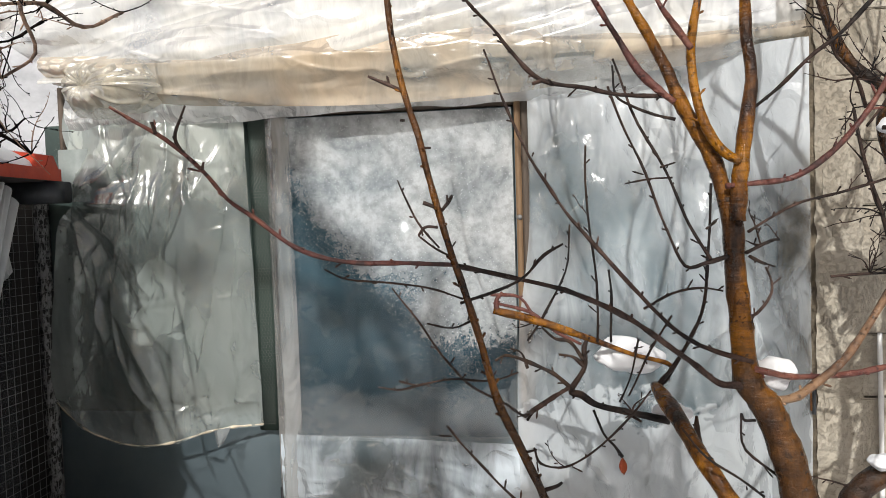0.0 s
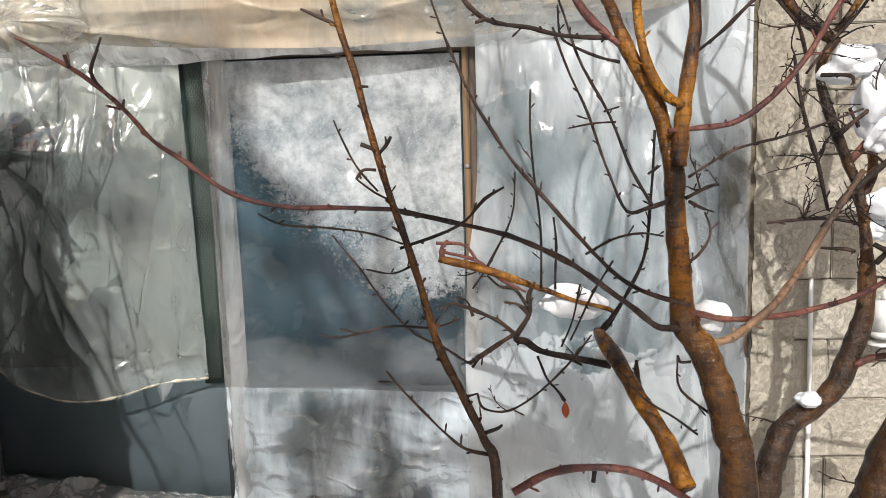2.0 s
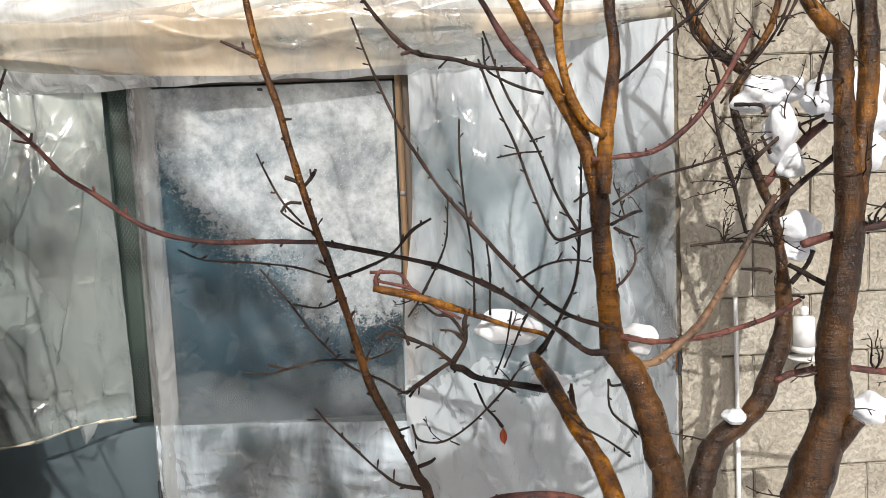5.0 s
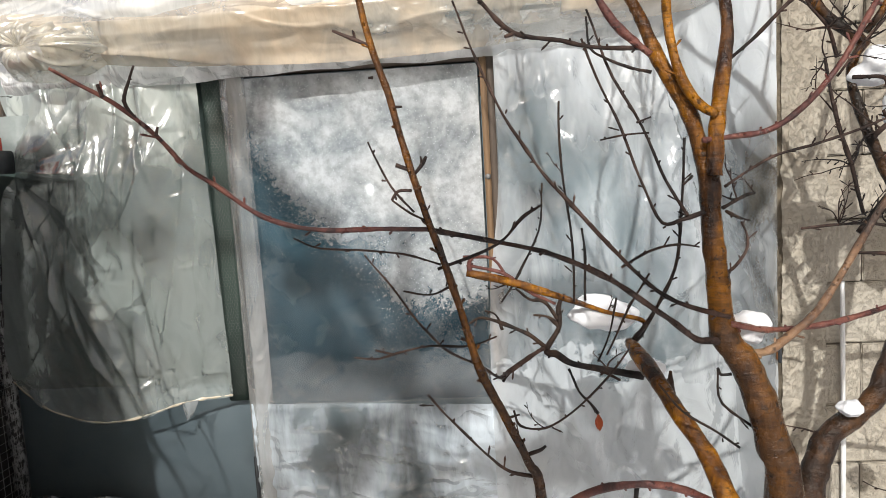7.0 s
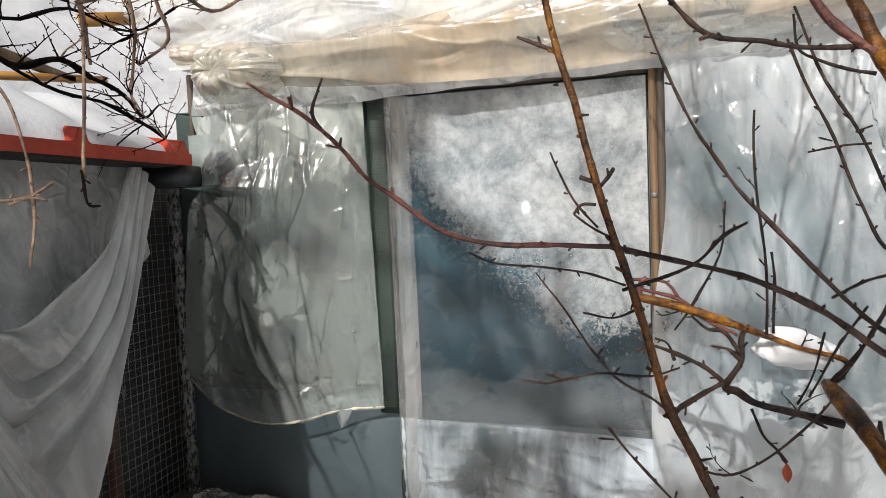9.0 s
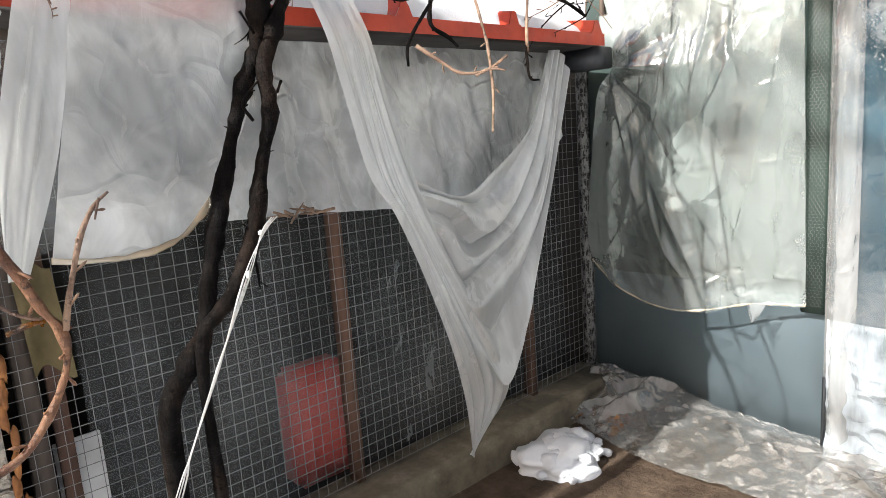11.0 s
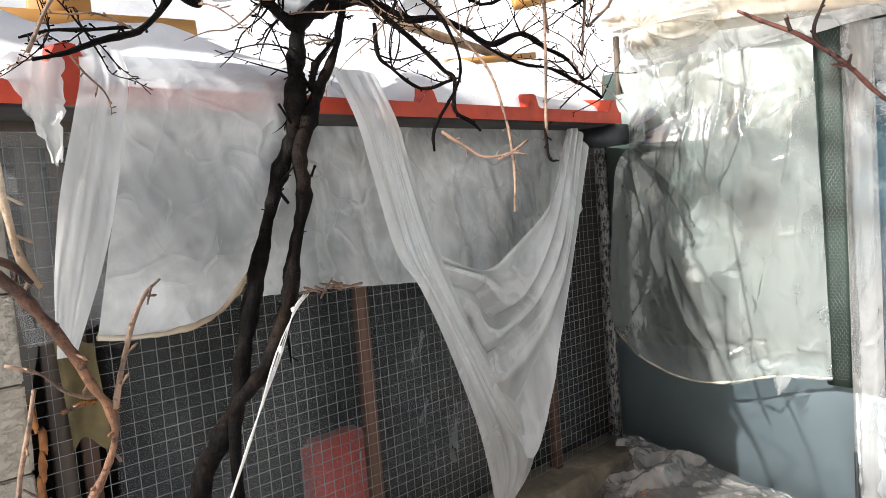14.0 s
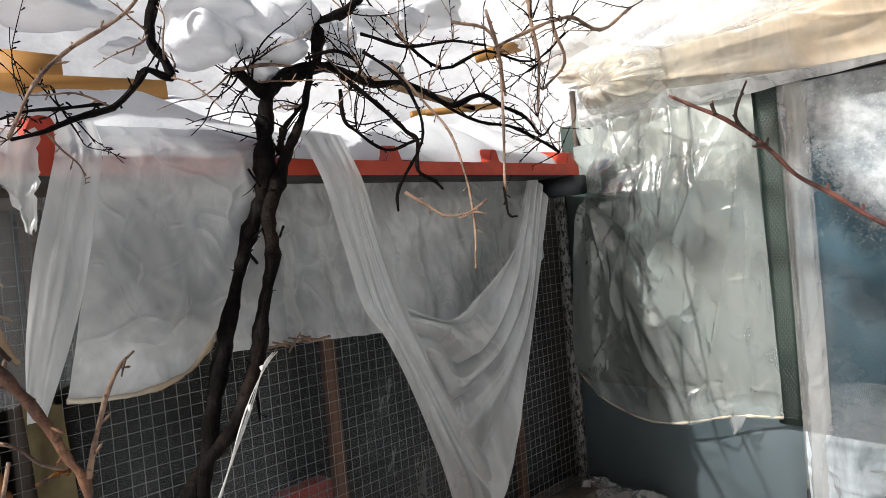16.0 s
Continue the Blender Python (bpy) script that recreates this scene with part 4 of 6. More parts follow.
# red canister and a scrap of board inside the coop
can = thing("canister", "dusty red plastic canister standing inside the coop", "canister")
part("body", box(-2.86, -2.67, 1.68, 2.03, 0.1, 0.72, 0.04, 0.006, 3), "redplastic", can)
tagged(part("board_scrap", box(-2.57, -2.555, 0.66, 0.82, 0.09, 0.81, 0.003), "white"), "pale scrap of board leaning inside the coop", "board")
tagged(part("coop_floor", box(-4.3, -2.5, 0.4, 3.95, -0.03, 0.09, 0.0), "gloom"), "floor of the coop, coloured near black for the gloom inside", "floor", kind="structure")

# pale board and mesh at the corner between coop and shed
tagged(part("corner_board", box(-2.21, -2.03, 3.7, 3.72, 2.13, 2.43, 0.003), "pale"), "pale grey ribbed scrap of board fixed at the corner", "board")
guard = thing("mesh_guard", "welded mesh panel on a rusty post above the coop", "mesh panel")
rows = [((-2.3 + 0.04 * k, 3.86, 2.35), (-2.3 + 0.04 * k, 3.86, 2.85), 0.0013) for k in range(9)]
rows += [((-2.32, 3.859, 2.37 + 0.04 * k), (-1.95, 3.859, 2.37 + 0.04 * k), 0.0013) for k in range(13)]
part("mesh", bars(rows), "wire", guard)
part("post", box(-2.3, -2.27, 3.84, 3.87, 2.2, 2.82, 0.003), "greywood", guard)
part("chicken_wire", hexwire(-2.26, -2.02, 2.14, 2.46, 3.74, 0.014, 0.0007), "wire", guard)

# heap of snow and dead leaves in the corner
heap = thing("snow_heap", "heap of broken snow lumps on the soil", "snow")
rng = random.Random(4)
part("mound", blob((-1.99, 2.9, 0.02), (0.2, 0.26, 0.11), 7.0, 5, 0.6), "snow", heap)
for k in range(46):
    a, d = rng.uniform(0, 6.3), rng.uniform(0, 1) ** 0.6
    c = (-1.99 + 0.22 * d * math.cos(a), 2.9 + 0.28 * d * math.sin(a))
    s = rng.choice((0.014, 0.02, 0.026, 0.036, 0.05))
    part("lump", blob((c[0], c[1], 0.025 + (1 - d * d) * 0.09), (s * 1.2, s, s * 0.75), k * 3.0, 2, 0.75), "snow", heap)
for k in range(40):
    bm = sheet(lambda u, v: ((u - 0.5) * 0.05 * math.sin(math.pi * (v * 0.9 + 0.05)), (v - 0.5) * 0.08, 0.012 * math.sin(3 * u + 2 * v)), 4, 5)
    ob = tagged(part("dead_leaf", bm, "leaf"), "curled brown dead leaf on the soil", "leaf", group="fallen leaves")
    ob.matrix_world = pose(rng.uniform(-2.2, -1.9), rng.uniform(3.25, 3.7), 0.05 + rng.uniform(0, 0.03), rng.uniform(-40, 40), rng.uniform(-40, 40), rng.uniform(0, 360))

# ---- trees and vines ----
TREE_A, SAPLING, TREE_B, VINE, CANE = [], [], [], [], []
TREE_A.append(("trunk", "bark", [(1.22, 2.14, 1.03, 0.051), (1.2, 2.15, 1.12, 0.049), (1.17, 2.16, 1.25, 0.044), (1.13, 2.17, 1.36, 0.044), (1.08, 2.18, 1.44, 0.043), (1.07, 2.19, 1.49, 0.037), (1.06, 2.2, 1.64, 0.031), (1.05, 2.21, 1.79, 0.03), (1.05, 2.22, 1.91, 0.031), (1.03, 2.23, 2, 0.025), (1, 2.24, 2.11, 0.024), (0.962, 2.25, 2.19, 0.022), (0.917, 2.26, 2.28, 0.021), (0.876, 2.27, 2.39, 0.017), (0.825, 2.28, 2.5, 0.015), (0.77, 2.29, 2.61, 0.013), (0.731, 2.3, 2.72, 0.012)]))
TREE_A.append(("limb", "bark_amber", [(1.05, 2.18, 1.92, 0.023), (1.06, 2.19, 2.02, 0.022), (1.07, 2.2, 2.1, 0.022), (1.09, 2.21, 2.22, 0.021), (1.11, 2.23, 2.35, 0.017), (1.1, 2.24, 2.47, 0.016), (1.1, 2.25, 2.67, 0.015)]))
TREE_A.append(("limb", "bark_amber", [(1.06, 2.18, 2.09, 0.013), (1.01, 2.19, 2.13, 0.015), (0.971, 2.2, 2.2, 0.015), (0.949, 2.21, 2.29, 0.014), (0.94, 2.23, 2.41, 0.014), (0.952, 2.24, 2.51, 0.013), (0.985, 2.25, 2.66, 0.011)]))
TREE_A.append(("branch", "bark_red", [(0.927, 2.18, 2.42, 0.0094), (0.891, 2.2, 2.49, 0.0095), (0.849, 2.23, 2.58, 0.0083), (0.83, 2.25, 2.66, 0.0085)]))
TREE_A.append(("branch", "bark_red", [(0.882, 2.18, 2.27, 0.011), (0.838, 2.19, 2.31, 0.011), (0.785, 2.21, 2.37, 0.011), (0.716, 2.22, 2.49, 0.0095), (0.662, 2.24, 2.6, 0.0096), (0.632, 2.25, 2.69, 0.0084)]))
TREE_A.append(("branch", "twig", [(0.879, 2.2, 2.29, 0.0067), (0.731, 2.19, 2.3, 0.0065), (0.632, 2.17, 2.32, 0.0064), (0.502, 2.16, 2.35, 0.0064), (0.413, 2.14, 2.43, 0.0058), (0.358, 2.13, 2.5, 0.0051), (0.288, 2.11, 2.58, 0.0052), (0.25, 2.1, 2.65, 0.0039)]))
TREE_A.append(("twig", "twig", [(0.5, 2.12, 2.34, 0.005), (0.475, 2.1, 2.33, 0.0043)]))
TREE_A.append(("twig", "twig", [(0.414, 2.1, 2.42, 0.0038), (0.383, 2.1, 2.46, 0.005)]))
TREE_A.append(("branch", "twig", [(1.11, 2.22, 2.25, 0.0055), (1.19, 2.24, 2.31, 0.0056), (1.29, 2.25, 2.4, 0.0058), (1.38, 2.27, 2.47, 0.006), (1.47, 2.28, 2.56, 0.0062), (1.53, 2.3, 2.62, 0.0063)]))
TREE_A.append(("branch", "bark_red", [(1.02, 2.18, 2.02, 0.0079), (1.11, 2.19, 2.03, 0.0081), (1.21, 2.2, 2.04, 0.0083), (1.3, 2.21, 2.09, 0.0085), (1.39, 2.23, 2.17, 0.0087), (1.48, 2.24, 2.3, 0.0089), (1.54, 2.25, 2.4, 0.0076)]))
TREE_A.append(("branch", "bark_red", [(1.08, 2.16, 1.49, 0.011), (1.2, 2.21, 1.46, 0.0085), (1.35, 2.26, 1.45, 0.0089), (1.51, 2.3, 1.47, 0.0093), (1.66, 2.35, 1.49, 0.0081), (1.78, 2.4, 1.53, 0.0084)]))
TREE_A.append(("branch", "bark_tan", [(1.1, 2.16, 1.4, 0.011), (1.2, 2.19, 1.4, 0.013), (1.27, 2.22, 1.43, 0.013), (1.37, 2.25, 1.5, 0.012), (1.46, 2.29, 1.6, 0.012), (1.56, 2.32, 1.74, 0.011), (1.67, 2.35, 1.89, 0.0095)]))
TREE_A.append(("branch", "twig", [(1.05, 2.16, 1.44, 0.011), (0.972, 2.12, 1.46, 0.0092), (0.887, 2.09, 1.53, 0.0089), (0.774, 2.05, 1.62, 0.0085), (0.663, 2.01, 1.69, 0.0082), (0.541, 1.97, 1.75, 0.0069), (0.392, 1.94, 1.79, 0.0067), (0.246, 1.9, 1.83, 0.0066)]))
TREE_A.append(("branch", "bark_red", [(0.255, 1.9, 1.83, 0.0066), (0.13, 1.88, 1.84, 0.0066), (0.014, 1.86, 1.84, 0.0066), (-0.085, 1.84, 1.86, 0.0066), (-0.167, 1.82, 1.9, 0.0066), (-0.248, 1.8, 1.97, 0.0056), (-0.312, 1.79, 2.02, 0.0056), (-0.367, 1.77, 2.09, 0.0056), (-0.45, 1.75, 2.17, 0.0052), (-0.525, 1.73, 2.22, 0.0047), (-0.568, 1.71, 2.25, 0.0035)]))
TREE_A.append(("twig", "twig", [(-0.406, 1.76, 2.13, 0.0045), (-0.423, 1.75, 2.17, 0.0034), (-0.405, 1.75, 2.22, 0.0028), (-0.385, 1.74, 2.25, 0.0023)]))
TREE_A.append(("twig", "twig", [(-0.461, 1.73, 2.18, 0.0046), (-0.469, 1.73, 2.21, 0.0046)]))
TREE_A.append(("twig", "twig", [(-0.363, 1.76, 2.09, 0.0045), (-0.358, 1.76, 2.11, 0.0034)]))
TREE_A.append(("branch", "twig", [(1.08, 2.16, 1.51, 0.0081), (0.939, 2.17, 1.56, 0.0066), (0.829, 2.17, 1.65, 0.0065), (0.719, 2.17, 1.77, 0.0064), (0.624, 2.18, 1.88, 0.0064), (0.544, 2.19, 1.99, 0.0051), (0.464, 2.19, 2.13, 0.0051), (0.392, 2.19, 2.28, 0.0045), (0.328, 2.2, 2.46, 0.0033)]))
TREE_A.append(("twig", "twig", [(1.02, 2.18, 1.82, 0.0066), (0.965, 2.19, 1.8, 0.0066), (0.904, 2.2, 1.79, 0.0053), (0.859, 2.21, 1.9, 0.0046), (0.815, 2.23, 2.03, 0.0046), (0.754, 2.24, 2.19, 0.004), (0.7, 2.25, 2.34, 0.0034)]))
TREE_A.append(("twig", "twig", [(0.97, 2.18, 1.81, 0.0053), (0.92, 2.2, 1.91, 0.0046), (0.878, 2.21, 2.03, 0.004), (0.786, 2.23, 2.22, 0.004), (0.715, 2.25, 2.42, 0.0034)]))
TREE_A.append(("twig", "twig", [(0.87, 2.18, 2.05, 0.0032), (0.813, 2.21, 2.05, 0.0033), (0.744, 2.25, 2.04, 0.0027)]))
TREE_A.append(("twig", "twig", [(0.836, 2.18, 2.08, 0.0032), (0.895, 2.25, 2.1, 0.0027)]))
TREE_A.append(("twig", "twig_dark", [(0.938, 2.78, 1.3, 0.01), (1, 2.74, 1.39, 0.0085), (1.07, 2.7, 1.54, 0.0076), (1.09, 2.65, 1.7, 0.0065), (1.09, 2.61, 1.86, 0.0048), (1.09, 2.57, 2.05, 0.0048)]))
TREE_A.append(("twig", "twig_dark", [(0.67, 2.4, 1.53, 0.0043), (0.671, 2.4, 1.73, 0.0043), (0.648, 2.4, 1.95, 0.0042), (0.644, 2.4, 2.18, 0.0036)]))
TREE_A.append(("twig", "twig_dark", [(0.764, 2.78, 1.46, 0.0051), (0.77, 2.78, 1.62, 0.0051), (0.763, 2.78, 1.74, 0.0042)]))
TREE_A.append(("twig", "twig_dark", [(1.07, 2.18, 1.83, 0.0067), (1.12, 2.2, 1.85, 0.0068), (1.16, 2.23, 1.86, 0.0055), (1.19, 2.25, 1.86, 0.0042)]))
TREE_A.append(("twig", "twig_dark", [(1.08, 2.18, 1.82, 0.0053), (1.12, 2.21, 1.8, 0.0055), (1.15, 2.25, 1.79, 0.0042)]))
TREE_A.append(("twig", "twig", [(1.07, 2.18, 1.64, 0.004), (1.11, 2.2, 1.65, 0.0041), (1.15, 2.21, 1.7, 0.0041), (1.16, 2.23, 1.74, 0.0035), (1.15, 2.25, 1.78, 0.0028)]))
TREE_A.append(("twig", "twig", [(1.08, 2.18, 1.89, 0.0047), (1.15, 2.19, 1.93, 0.0041), (1.24, 2.21, 1.97, 0.0042), (1.37, 2.22, 2, 0.0043), (1.48, 2.24, 2.03, 0.0037), (1.6, 2.25, 2.07, 0.003)]))
TREE_A.append(("twig", "twig", [(0.963, 2.18, 1.9, 0.0039), (1.01, 2.25, 1.92, 0.0041)]))
TREE_A.append(("twig", "twig_dark", [(0.881, 2.18, 2.22, 0.0052), (0.829, 2.2, 2.24, 0.0046), (0.768, 2.21, 2.27, 0.004), (0.722, 2.23, 2.31, 0.004), (0.713, 2.25, 2.4, 0.0034)]))
TREE_A.append(("twig", "twig", [(0.783, 2.18, 1.67, 0.0039), (0.87, 2.2, 1.71, 0.004), (0.957, 2.23, 1.72, 0.004), (1.03, 2.25, 1.71, 0.0034)]))
TREE_A.append(("twig", "twig_dark", [(0.766, 2.18, 1.58, 0.0033), (0.745, 2.21, 1.47, 0.0033), (0.714, 2.25, 1.37, 0.0034)]))
TREE_A.append(("twig", "twig", [(0.769, 2.18, 1.33, 0.004), (0.722, 2.25, 1.34, 0.0041)]))
TREE_A.append(("twig", "twig", [(0.864, 2.18, 1.65, 0.0033), (0.804, 2.21, 1.54, 0.0033), (0.741, 2.25, 1.39, 0.0034)]))
TREE_A.append(("twig", "twig_dark", [(0.444, 2.78, 1.47, 0.0033), (0.511, 2.78, 1.57, 0.0051), (0.593, 2.78, 1.74, 0.0042), (0.617, 2.78, 1.92, 0.0033)]))
TREE_A.append(("limb", "bark_amber", [(1.07, 2.15, 0.956, 0.034), (1.05, 2.28, 1.05, 0.029), (0.994, 2.4, 1.15, 0.029), (0.963, 2.53, 1.22, 0.03), (0.943, 2.65, 1.26, 0.031), (0.927, 2.78, 1.29, 0.021)]))
TREE_A.append(("branch", "twig_dark", [(0.979, 2.78, 1.15, 0.016), (0.841, 2.78, 1.18, 0.013), (0.711, 2.78, 1.21, 0.013), (0.648, 2.78, 1.25, 0.016), (0.608, 2.78, 1.27, 0.013), (0.661, 2.78, 1.36, 0.01), (0.662, 2.78, 1.44, 0.01), (0.686, 2.78, 1.49, 0.0051)]))
TREE_A.append(("twig", "twig_dark", [(0.613, 2.78, 1.27, 0.012), (0.55, 2.78, 1.33, 0.01), (0.496, 2.78, 1.36, 0.0085), (0.408, 2.78, 1.4, 0.0084), (0.354, 2.78, 1.41, 0.0067), (0.314, 2.78, 1.39, 0.0051)]))
TREE_A.append(("twig", "twig_dark", [(0.441, 2.78, 1.36, 0.0068), (0.42, 2.78, 1.42, 0.0051), (0.377, 2.78, 1.44, 0.0034)]))
TREE_A.append(("twig", "twig_dark", [(0.661, 2.78, 1.36, 0.0085), (0.618, 2.78, 1.4, 0.0067), (0.563, 2.78, 1.41, 0.0051)]))
TREE_A.append(("twig", "twig_dark", [(0.661, 2.78, 1.38, 0.0068), (0.608, 2.78, 1.46, 0.0067), (0.555, 2.78, 1.47, 0.0051), (0.5, 2.78, 1.52, 0.0042)]))
TREE_A.append(("branch", "twig", [(0.604, 2.78, 1.28, 0.012), (0.525, 2.78, 1.23, 0.01), (0.458, 2.74, 1.2, 0.01), (0.415, 2.61, 1.22, 0.0065), (0.338, 2.49, 1.31, 0.0045), (0.245, 2.32, 1.41, 0.0043), (0.18, 2.19, 1.53, 0.004), (0.114, 2.13, 1.65, 0.0032), (0.047, 2.1, 1.75, 0.0025)]))
TREE_A.append(("twig", "twig", [(0.458, 2.78, 1.18, 0.0069), (0.435, 2.78, 1.15, 0.0052)]))
TREE_A.append(("twig", "twig", [(0.013, 2, 1.48, 0.0024), (0.069, 2.02, 1.47, 0.0037), (0.123, 2.04, 1.48, 0.0037), (0.219, 2.06, 1.49, 0.0037), (0.332, 2.08, 1.48, 0.0031), (0.406, 2.1, 1.5, 0.0025)]))
TREE_A.append(("twig", "twig", [(0.117, 2.03, 1.48, 0.0037), (0.074, 2, 1.5, 0.003)]))
TREE_A.append(("branch", "bark_amber", [(0.312, 2.78, 1.59, 0.015), (0.392, 2.78, 1.57, 0.017), (0.5, 2.78, 1.54, 0.017), (0.61, 2.78, 1.5, 0.015), (0.717, 2.78, 1.46, 0.012), (0.846, 2.78, 1.41, 0.0086), (0.96, 2.78, 1.38, 0.0086), (0.992, 2.78, 1.36, 0.0087)]))
TREE_A.append(("branch", "twig_dark", [(0.992, 2.78, 1.36, 0.01), (0.97, 2.78, 1.32, 0.01), (0.944, 2.78, 1.29, 0.0088)]))
TREE_A.append(("twig", "bark_red", [(0.325, 2.78, 1.58, 0.012), (0.325, 2.78, 1.63, 0.01), (0.349, 2.78, 1.66, 0.0066)]))
TREE_A.append(("branch", "bark_red", [(0.314, 2.78, 1.62, 0.0067), (0.458, 2.78, 1.58, 0.0067), (0.554, 2.78, 1.5, 0.0067), (0.651, 2.78, 1.45, 0.0051)]))
TREE_A.append(("twig", "bark_red", [(0.303, 2.78, 1.65, 0.0067), (0.415, 2.78, 1.64, 0.0067), (0.479, 2.78, 1.54, 0.005), (0.501, 2.78, 1.53, 0.005)]))
TREE_A.append(("twig", "twig_dark", [(0.689, 2.78, 1.19, 0.0052), (0.73, 2.78, 1.1, 0.0053), (0.768, 2.74, 1.06, 0.0052), (0.794, 2.74, 1.02, 0.0069)]))
TREE_A.append(("twig", "twig", [(0.45, 2.2, 1.24, 0.0034), (0.467, 2.2, 1.19, 0.0041), (0.543, 2.2, 1.18, 0.0041), (0.629, 2.2, 1.23, 0.0034), (0.731, 2.2, 1.33, 0.0034), (0.799, 2.2, 1.42, 0.0027)]))
TREE_A.append(("twig", "twig_dark", [(1.07, 2.7, 1.09, 0.0087), (1.06, 2.7, 1.15, 0.01), (1.06, 2.7, 1.19, 0.0052)]))
TREE_A.append(("twig", "twig_dark", [(1.1, 2.2, 1.33, 0.0056), (1.07, 2.2, 1.33, 0.0056), (1.06, 2.2, 1.35, 0.0042)]))
TREE_A.append(("twig", "twig", [(1.06, 2.2, 1.35, 0.0035), (1.07, 2.2, 1.24, 0.0035), (1.18, 2.2, 1.15, 0.0044), (1.21, 2.2, 1.12, 0.0044)]))
TREE_A.append(("twig", "twig_dark", [(0.899, 2.25, 1.29, 0.0035), (0.972, 2.25, 1.2, 0.0043), (1.07, 2.25, 1.13, 0.0044), (1.14, 2.25, 1.08, 0.0045)]))
TREE_A.append(("branch", "bark_red", [(0.546, 2, 1.02, 0.011), (0.646, 2.03, 1.06, 0.012), (0.748, 2.07, 1.06, 0.012), (0.868, 2.1, 1.04, 0.012), (0.973, 2.13, 0.993, 0.012), (1.08, 2.17, 0.909, 0.013), (1.16, 2.2, 0.815, 0.014)]))
TREE_A.append(("twig", "twig_dark", [(0.793, 2.1, 1.04, 0.0067), (0.788, 2.1, 1, 0.0054)]))
SAPLING.append(("trunk", "bark", [(0.495, 1.8, 1.15, 0.013), (0.466, 1.8, 1.26, 0.011), (0.418, 1.8, 1.37, 0.011), (0.365, 1.81, 1.48, 0.011), (0.339, 1.81, 1.57, 0.0095), (0.314, 1.81, 1.67, 0.0094), (0.282, 1.81, 1.78, 0.0094), (0.256, 1.81, 1.86, 0.0088), (0.23, 1.82, 1.95, 0.0094), (0.202, 1.82, 2.06, 0.0084), (0.18, 1.82, 2.16, 0.0085), (0.147, 1.82, 2.27, 0.0086), (0.122, 1.83, 2.39, 0.0082), (0.111, 1.83, 2.5, 0.0078), (0.107, 1.83, 2.58, 0.0068)]))
SAPLING.append(("twig", "twig", [(0.144, 1.82, 2.27, 0.0054), (0.101, 1.82, 2.29, 0.0054), (0.059, 1.82, 2.31, 0.0033)]))
SAPLING.append(("twig", "twig", [(0.113, 1.82, 2.29, 0.0043), (0.099, 1.82, 2.29, 0.0054)]))
SAPLING.append(("twig", "twig", [(0.186, 1.82, 2.13, 0.0042), (0.21, 1.82, 2.13, 0.0032)]))
SAPLING.append(("twig", "twig", [(0.214, 1.82, 1.98, 0.0052), (0.186, 1.82, 1.99, 0.0052)]))
SAPLING.append(("twig", "twig", [(0.222, 1.82, 1.93, 0.0052), (0.19, 1.82, 1.93, 0.0042), (0.172, 1.82, 1.91, 0.0031)]))
SAPLING.append(("twig", "twig", [(0.231, 1.82, 1.97, 0.0052), (0.248, 1.82, 1.99, 0.0052), (0.26, 1.82, 2.01, 0.0031)]))
SAPLING.append(("twig", "twig", [(0.248, 1.82, 1.99, 0.0031), (0.246, 1.82, 2.01, 0.0021)]))
SAPLING.append(("twig", "twig", [(0.225, 1.82, 1.88, 0.0031), (0.173, 1.82, 1.94, 0.0031), (0.139, 1.82, 2.01, 0.0026), (0.123, 1.82, 2.05, 0.0021)]))
SAPLING.append(("twig", "twig", [(0.339, 1.82, 1.56, 0.0043), (0.318, 1.82, 1.57, 0.0043)]))
SAPLING.append(("twig", "twig", [(0.145, 1.82, 2.2, 0.0043), (0.134, 1.82, 2.2, 0.0032)]))
SAPLING.append(("twig", "twig", [(0.273, 1.82, 1.74, 0.0042), (0.366, 1.82, 1.77, 0.0042), (0.429, 1.82, 1.8, 0.0042), (0.478, 1.82, 1.85, 0.0041), (0.527, 1.82, 1.88, 0.0031)]))
SAPLING.append(("twig", "twig", [(-0.072, 1.82, 1.83, 0.0022), (-0.006, 1.82, 1.8, 0.0027), (0.11, 1.82, 1.79, 0.0026), (0.196, 1.82, 1.78, 0.0026), (0.281, 1.82, 1.75, 0.0031)]))
SAPLING.append(("twig", "twig", [(0.186, 1.82, 1.69, 0.0026), (0.25, 1.82, 1.68, 0.0026), (0.304, 1.82, 1.7, 0.0031)]))
SAPLING.append(("twig", "twig", [(0.471, 1.82, 1.27, 0.0045), (0.499, 1.82, 1.28, 0.0045), (0.513, 1.82, 1.29, 0.0034)]))
SAPLING.append(("twig", "twig", [(0.418, 1.82, 1.36, 0.0044), (0.453, 1.82, 1.37, 0.0022)]))
SAPLING.append(("twig", "twig", [(0.248, 1.82, 1.86, 0.0031), (0.213, 1.82, 1.88, 0.0031), (0.172, 1.82, 1.91, 0.0021)]))
SAPLING.append(("twig", "twig", [(0.498, 1.82, 1.21, 0.0045), (0.421, 1.81, 1.23, 0.0039), (0.369, 1.79, 1.28, 0.0032), (0.317, 1.78, 1.34, 0.0032), (0.268, 1.76, 1.4, 0.0031), (0.235, 1.75, 1.45, 0.0031)]))
